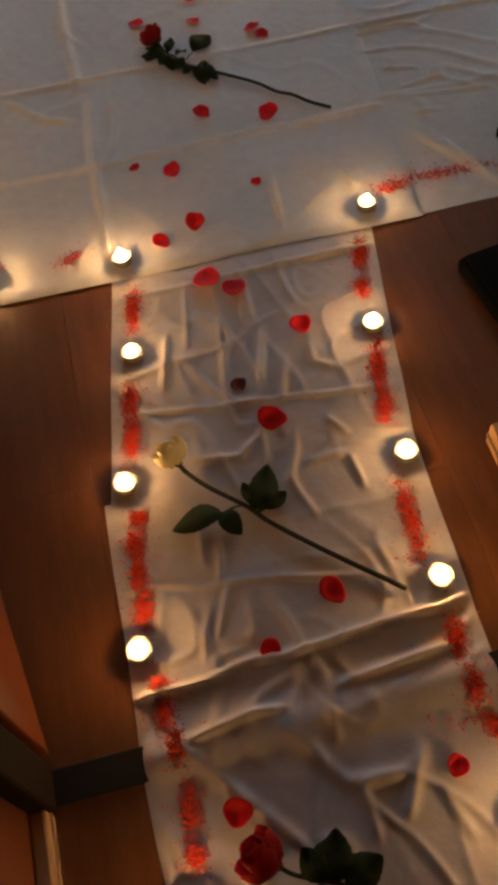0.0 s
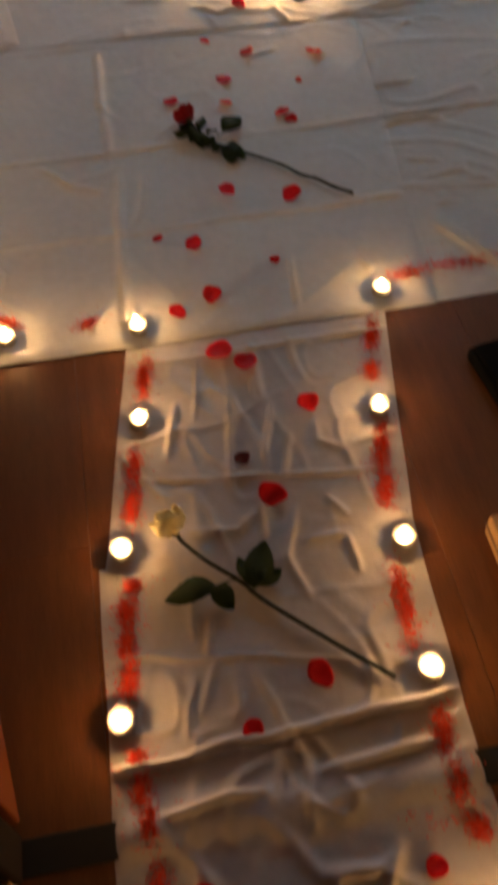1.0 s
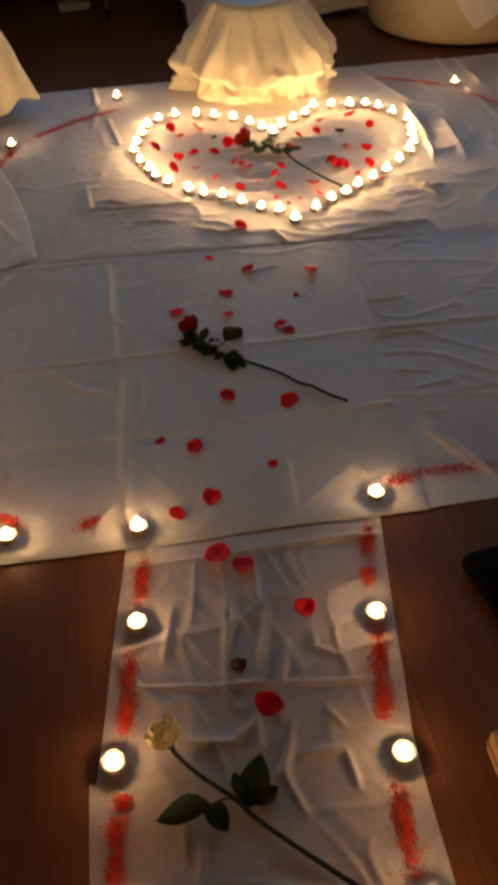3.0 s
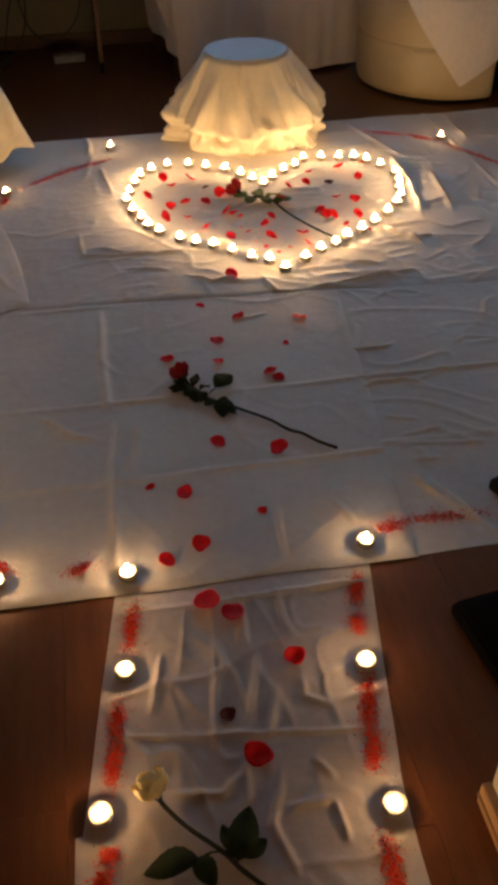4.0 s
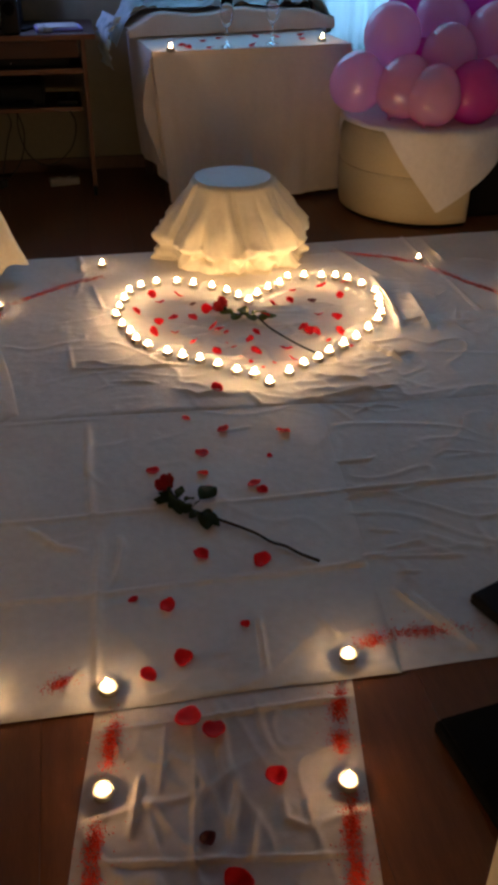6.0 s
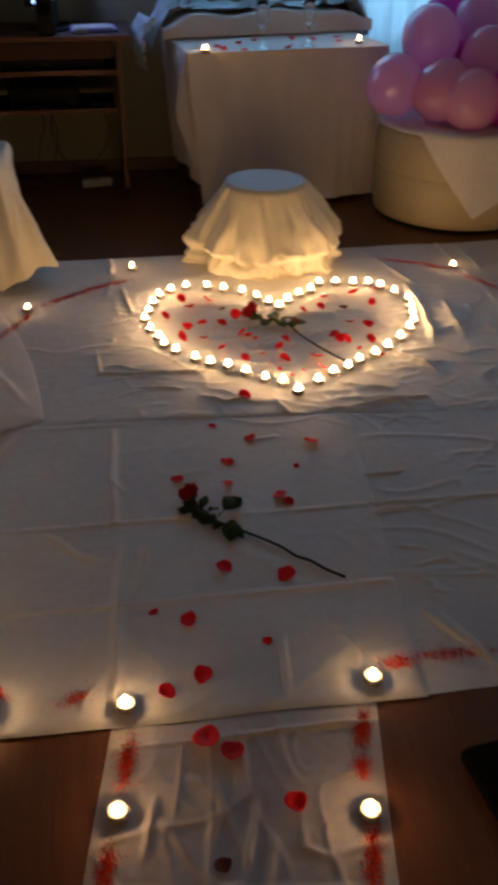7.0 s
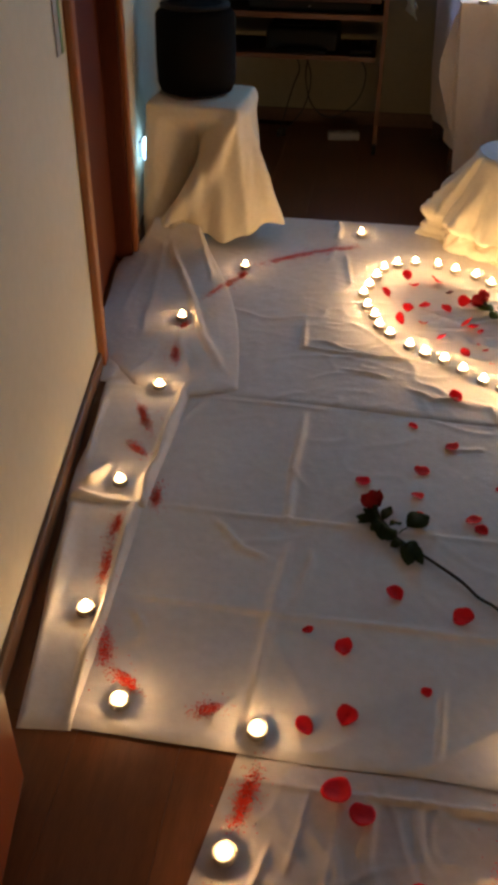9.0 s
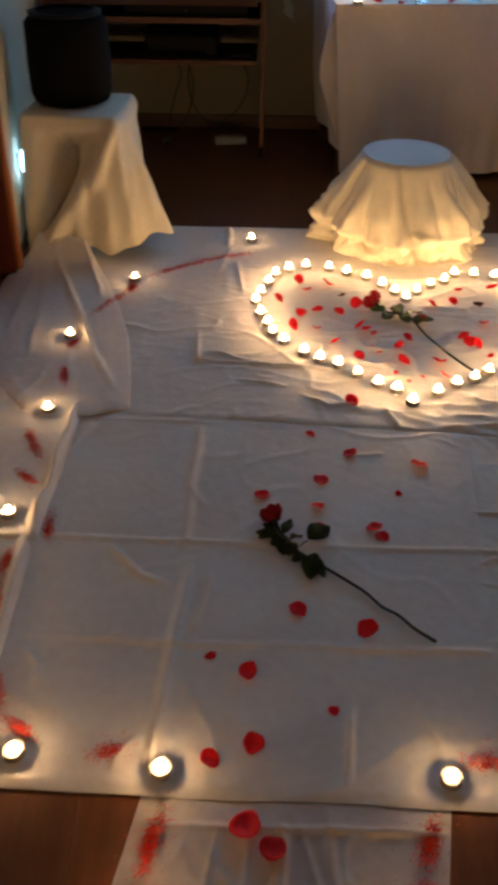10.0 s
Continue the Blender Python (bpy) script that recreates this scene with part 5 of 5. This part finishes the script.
recv = thing("printer", pose(-0.48, 5.48, 0.443), "low black printer on the lower shelf", "electronics")
part("case", box_bm(-0.20, 0.14, -0.14, 0.16, 0, 0.10, 0.02, 3), BLACK, recv)
part("lid", box_bm(-0.16, 0.08, -0.10, 0.13, 0.1005, 0.118, 0.01, 2), BLACK, recv)
part("paper_tray", box_bm(-0.15, 0.09, -0.22, -0.12, 0.012, 0.02, 0.003, 1), BLACK, recv)
router = thing("black_adapter", pose(-0.23, 5.45, 0.443), "small black adapter box on the lower shelf", "electronics")
part("case", box_bm(-0.05, 0.05, -0.12, 0.1, 0, 0.022, 0.006, 2), BLACK, router, smooth=False)
part("plug", box_bm(0.0, 0.03, -0.05, -0.02, 0.0225, 0.05, 0.005, 2), BLACK, router)
for k, pts in enumerate([[(-0.25, 5.50, 0.42), (-0.20, 5.46, 0.33), (-0.24, 5.45, 0.20), (-0.36, 5.46, 0.12), (-0.46, 5.50, 0.17), (-0.50, 5.55, 0.30), (-0.48, 5.60, 0.42)],
                         [(-0.52, 5.56, 0.42), (-0.47, 5.50, 0.30), (-0.50, 5.48, 0.15), (-0.60, 5.52, 0.02)], [(-0.58, 5.56, 0.42), (-0.53, 5.52, 0.34), (-0.56, 5.5, 0.24), (-0.62, 5.5, 0.02)]]):
    cable = thing("cable", pose(0, 0, 0), "thin black cable looping under the desk", "cable", "cables under the desk")
    part("cord", tube_bm(smooth_line(pts, 8), 0.0035, 6), CABLE, cable)
    part("plug", box_bm(-0.012, 0.012, -0.01, 0.01, -0.02, 0.02, 0.004, 2), CABLE, cable, at=Matrix.Translation(pts[-1]) @ pose(0, 0, 0.0 if k else -0.02))
strip = thing("power_strip", pose(-0.28, 5.52, 0.0, 0, 0, 8), "pale power strip on the floor under the desk", "power strip")
part("body", box_bm(-0.09, 0.07, -0.03, 0.03, 0, 0.04, 0.006, 2), PLASTIC_GREY, strip)
part("socket", lathe_bm([(0, 0), (0.018, 0), (0.018, 0.002), (0, 0.002)], 18), PAPER, strip, at=pose(-0.04, 0, 0.0402))
part("socket", lathe_bm([(0, 0), (0.018, 0), (0.018, 0.002), (0, 0.002)], 18), PAPER, strip, at=pose(0.02, 0, 0.0402))
monitor = thing("monitor", pose(-0.42, 5.52, 0.7805, 0, 0, 63), "switched-on desktop monitor with a dim blue screen", "monitor")
part("foot", box_bm(-0.13, 0.13, -0.09, 0.09, 0, 0.012, 0.005, 2), BLACK, monitor)
part("neck", box_bm(-0.04, 0.04, 0.0, 0.035, 0.012, 0.16, 0.008, 2), BLACK, monitor)
part("screen_case", box_bm(-0.28, 0.28, -0.040, 0.0, 0.12, 0.48, 0.008, 2), BLACK, monitor, smooth=False)
part("screen", box_bm(-0.265, 0.265, -0.0445, -0.0405, 0.135, 0.465), SCREEN, monitor, "dim lit blue screen", smooth=False)
speak = thing("desk_speaker", pose(-0.455, 5.30, 0.7805), "small black desktop speaker", "speaker")
part("case", box_bm(-0.04, 0.04, -0.04, 0.05, 0, 0.19, 0.008, 2), BLACK, speak)
part("grille", lathe_bm([(0, 0), (0.026, 0), (0.028, 0.003), (0.02, 0.004), (0, 0.006)], 24), BLACK_FABRIC, speak, at=pose(0, -0.0405, 0.11, 90, 0, 0))
pad = thing("paper_stack", pose(-0.25, 5.40, 0.7805, 0, 0, 6), "stack of papers with a screen-tinted folder on the desk", "papers")
part("folder", box_bm(-0.10, 0.12, -0.08, 0.10, 0, 0.014, 0.003, 1), SCREEN_TINT, pad, "plastic folder with screen glow painted in lilac", smooth=False)
part("top_sheet", box_bm(-0.09, 0.10, -0.07, 0.09, 0.0145, 0.020), PAPER, pad, smooth=False)
toy = thing("mouse", pose(-0.30, 5.315, 0.7805, 0, 0, 15), "pale computer mouse on the desk", "mouse")
part("shell", lathe_bm([(0, 0.030), (0.012, 0.029), (0.024, 0.022), (0.030, 0.010), (0.029, 0), (0, 0)], 24, lambda a, row, r, z: (r * (1 + 0.35 * abs(math.sin(a))), z)), PLASTIC_GREY, toy)
part("wheel", lathe_bm([(0, -0.003), (0.006, -0.003), (0.006, 0.003), (0, 0.003)], 12), BLACK, toy, at=pose(0, 0.02, 0.026, 0, 90, 0))

# ---- the small draped table with the black speaker ----
side = thing("small_table", pose(-0.792, 4.30, 0, 0, 0, -4), "small square table draped in a knotted cream cloth", "table")
part("tabletop", box_bm(-0.165, 0.165, -0.145, 0.165, 0.475, 0.494, 0.004, 1), DESK_WOOD, side, smooth=False)
for x in (-0.14, 0.11):
    for y in (-0.14, 0.11):
        part("leg", box_bm(x, x + 0.03, y, y + 0.03, 0.012, 0.475), DESK_WOOD, side, smooth=False)
a, s = np.meshgrid(np.linspace(0, 2 * math.pi, 220), np.linspace(0, 1, 70))
square = 0.172 / np.maximum(np.abs(np.cos(a)), np.abs(np.sin(a))) ** 0.92
fold = np.sin(9 * a + 2 * np.sin(2 * a)) * 0.5 + np.sin(17 * a + 1.0) * 0.28
right = np.exp(-((np.abs((a - math.radians(338) + math.pi) % (2 * math.pi) - math.pi)) / 0.42) ** 2)
h = np.clip((s - 0.30) / 0.70, 0, 1)
across = 0.172 * np.tan(np.clip((a - 1.5 * math.pi + math.pi) % (2 * math.pi) - math.pi, -0.78, 0.78))
recess = np.clip((across + 0.125 - 0.03 * h) / 0.03, 0, 1) * np.clip((0.135 - 0.23 * h - across) / 0.025, 0, 1) * np.clip((h - 0.10) / 0.22, 0, 1) * np.clip((1 - h) / 0.12, 0, 1)
swag = np.exp(-((across - 0.135 + 0.23 * h - 0.03) / 0.030) ** 2) * np.clip(h / 0.1, 0, 1)
front = np.exp(-(np.abs((a - math.radians(258) + math.pi) % (2 * math.pi) - math.pi) / 0.45) ** 2)
r_ = np.where(s < 0.30, square * s / 0.30, square + 0.050 * h * (1 + 0.7 * fold) + 0.125 * right * h - 0.135 * recess + 0.034 * swag + 0.014 * h * (soft_noise(a * 9 + 3 * h, h * 5, 92) - 0.5) + 0.04 * front * h ** 3)
z_ = np.where(s < 0.30, 0.4985 + 0.002 * soft_noise(a * 2, s * 9, 91), 0.4985 - h * (0.47 - 0.06 * right + 0.02 * fold - 0.03 * front))
grid_mesh("drape", np.stack([r_ * np.cos(a), r_ * np.sin(a), z_], -1)[::-1], CREAM_CLOTH, side, "cream cloth hanging in folds")
part("knot", lathe_bm([(0, -0.03), (0.04, -0.02), (0.055, 0.0), (0.04, 0.022), (0, 0.03)], 22, lambda a, row, r, z: (r * (1 + 0.18 * math.sin(5 * a + row)), z)), CREAM_CLOTH, side, "gathered knot of cloth", at=pose(-0.06, -0.235, 0.075, 20, 0, 10))
sub = thing("round_speaker", pose(-0.815, 4.33, 0.502), "black cloth-covered round speaker on the draped table", "speaker")
part("body", lathe_bm([(0, 0), (0.10, 0.0), (0.135, 0.012), (0.146, 0.04), (0.148, 0.15), (0.145, 0.27), (0.12, 0.295), (0, 0.30)], 48), BLACK_FABRIC, sub)
part("rim", lathe_bm([(0.10, 0.298), (0.125, 0.293), (0.128, 0.302), (0.10, 0.306)], 40), BLACK, sub)
# added glowing cap that stands in for an unidentified bluish-white spot
lamp = thing("night_light", ALONG @ pose(0.0, 3.24, 0.31), "small glowing cold-white cap added on the wall", "lamp")
part("plug", box_bm(0.0, 0.02, -0.02, 0.02, -0.03, 0.03, 0.004, 2), PAPER, lamp)
part("lens", lathe_bm([(0, 0.062), (0.022, 0.058), (0.038, 0.036), (0.042, 0.0), (0, 0.0)], 20), WALL_GLOW, lamp, "glowing cold-white lens", at=pose(0.02, 0, 0, 0, 90, 0))

# ---- black cases on the floor beside the entrance ----
case = thing("black_bag", pose(0.361, 1.681, 0, 0, 0, 8), "flat black nylon laptop bag lying on the floor", "bag")
part("body", box_bm(0, 0.42, -0.24, 0, 0.0, 0.030, 0.007, 2), BLACK_FABRIC, case)
part("flap", box_bm(0.01, 0.41, -0.15, -0.004, 0.0305, 0.036, 0.0025, 2), BLACK_FABRIC, case)
part("buckle", box_bm(0.10, 0.125, -0.165, -0.15, 0.0305, 0.038, 0.003, 1), STEEL, case, "grey metal buckle")
slab = thing("black_folder", pose(0.567, 1.999, 0.008, 0, 0, 22), "flat black case lying on the sheet's edge", "case")
part("body", box_bm(0, 0.36, -0.28, 0, 0, 0.030, 0.006, 2), BLACK, slab, smooth=False)
part("clasp", box_bm(0.14, 0.20, -0.284, -0.279, 0.010, 0.020), STEEL, slab, smooth=False)

# ---- floor boards ----
BW, BL = 0.192, 1.28
board_mesh = bpy.data.meshes.new("floor_board")
bm = box_bm(0.0004, BW - 0.0004, 0.0004, BL - 0.0004, -0.0075, 0.0)
bm.to_mesh(board_mesh)
bm.free()
board_mesh.materials.append(FLOOR_WOOD)
for i in range(-7, 13):
    shift = (i * 0.47) % BL
    for j in range(-2, 6):
        x, y = i * BW, j * BL - shift
        if -1.35 < x < 2.3 and -1.0 - 0.9 * BL < y < 5.7 and not x > 2.25:
            ob = new("floor_board", board_mesh)
            ob.parent = floor
            y0, y1 = max(y, -1.0), min(y + BL, 5.79)
            ob.matrix_basis = pose(x, y0, -0.0005) @ Matrix.Diagonal((1, (y1 - y0) / BL, 1, 1))
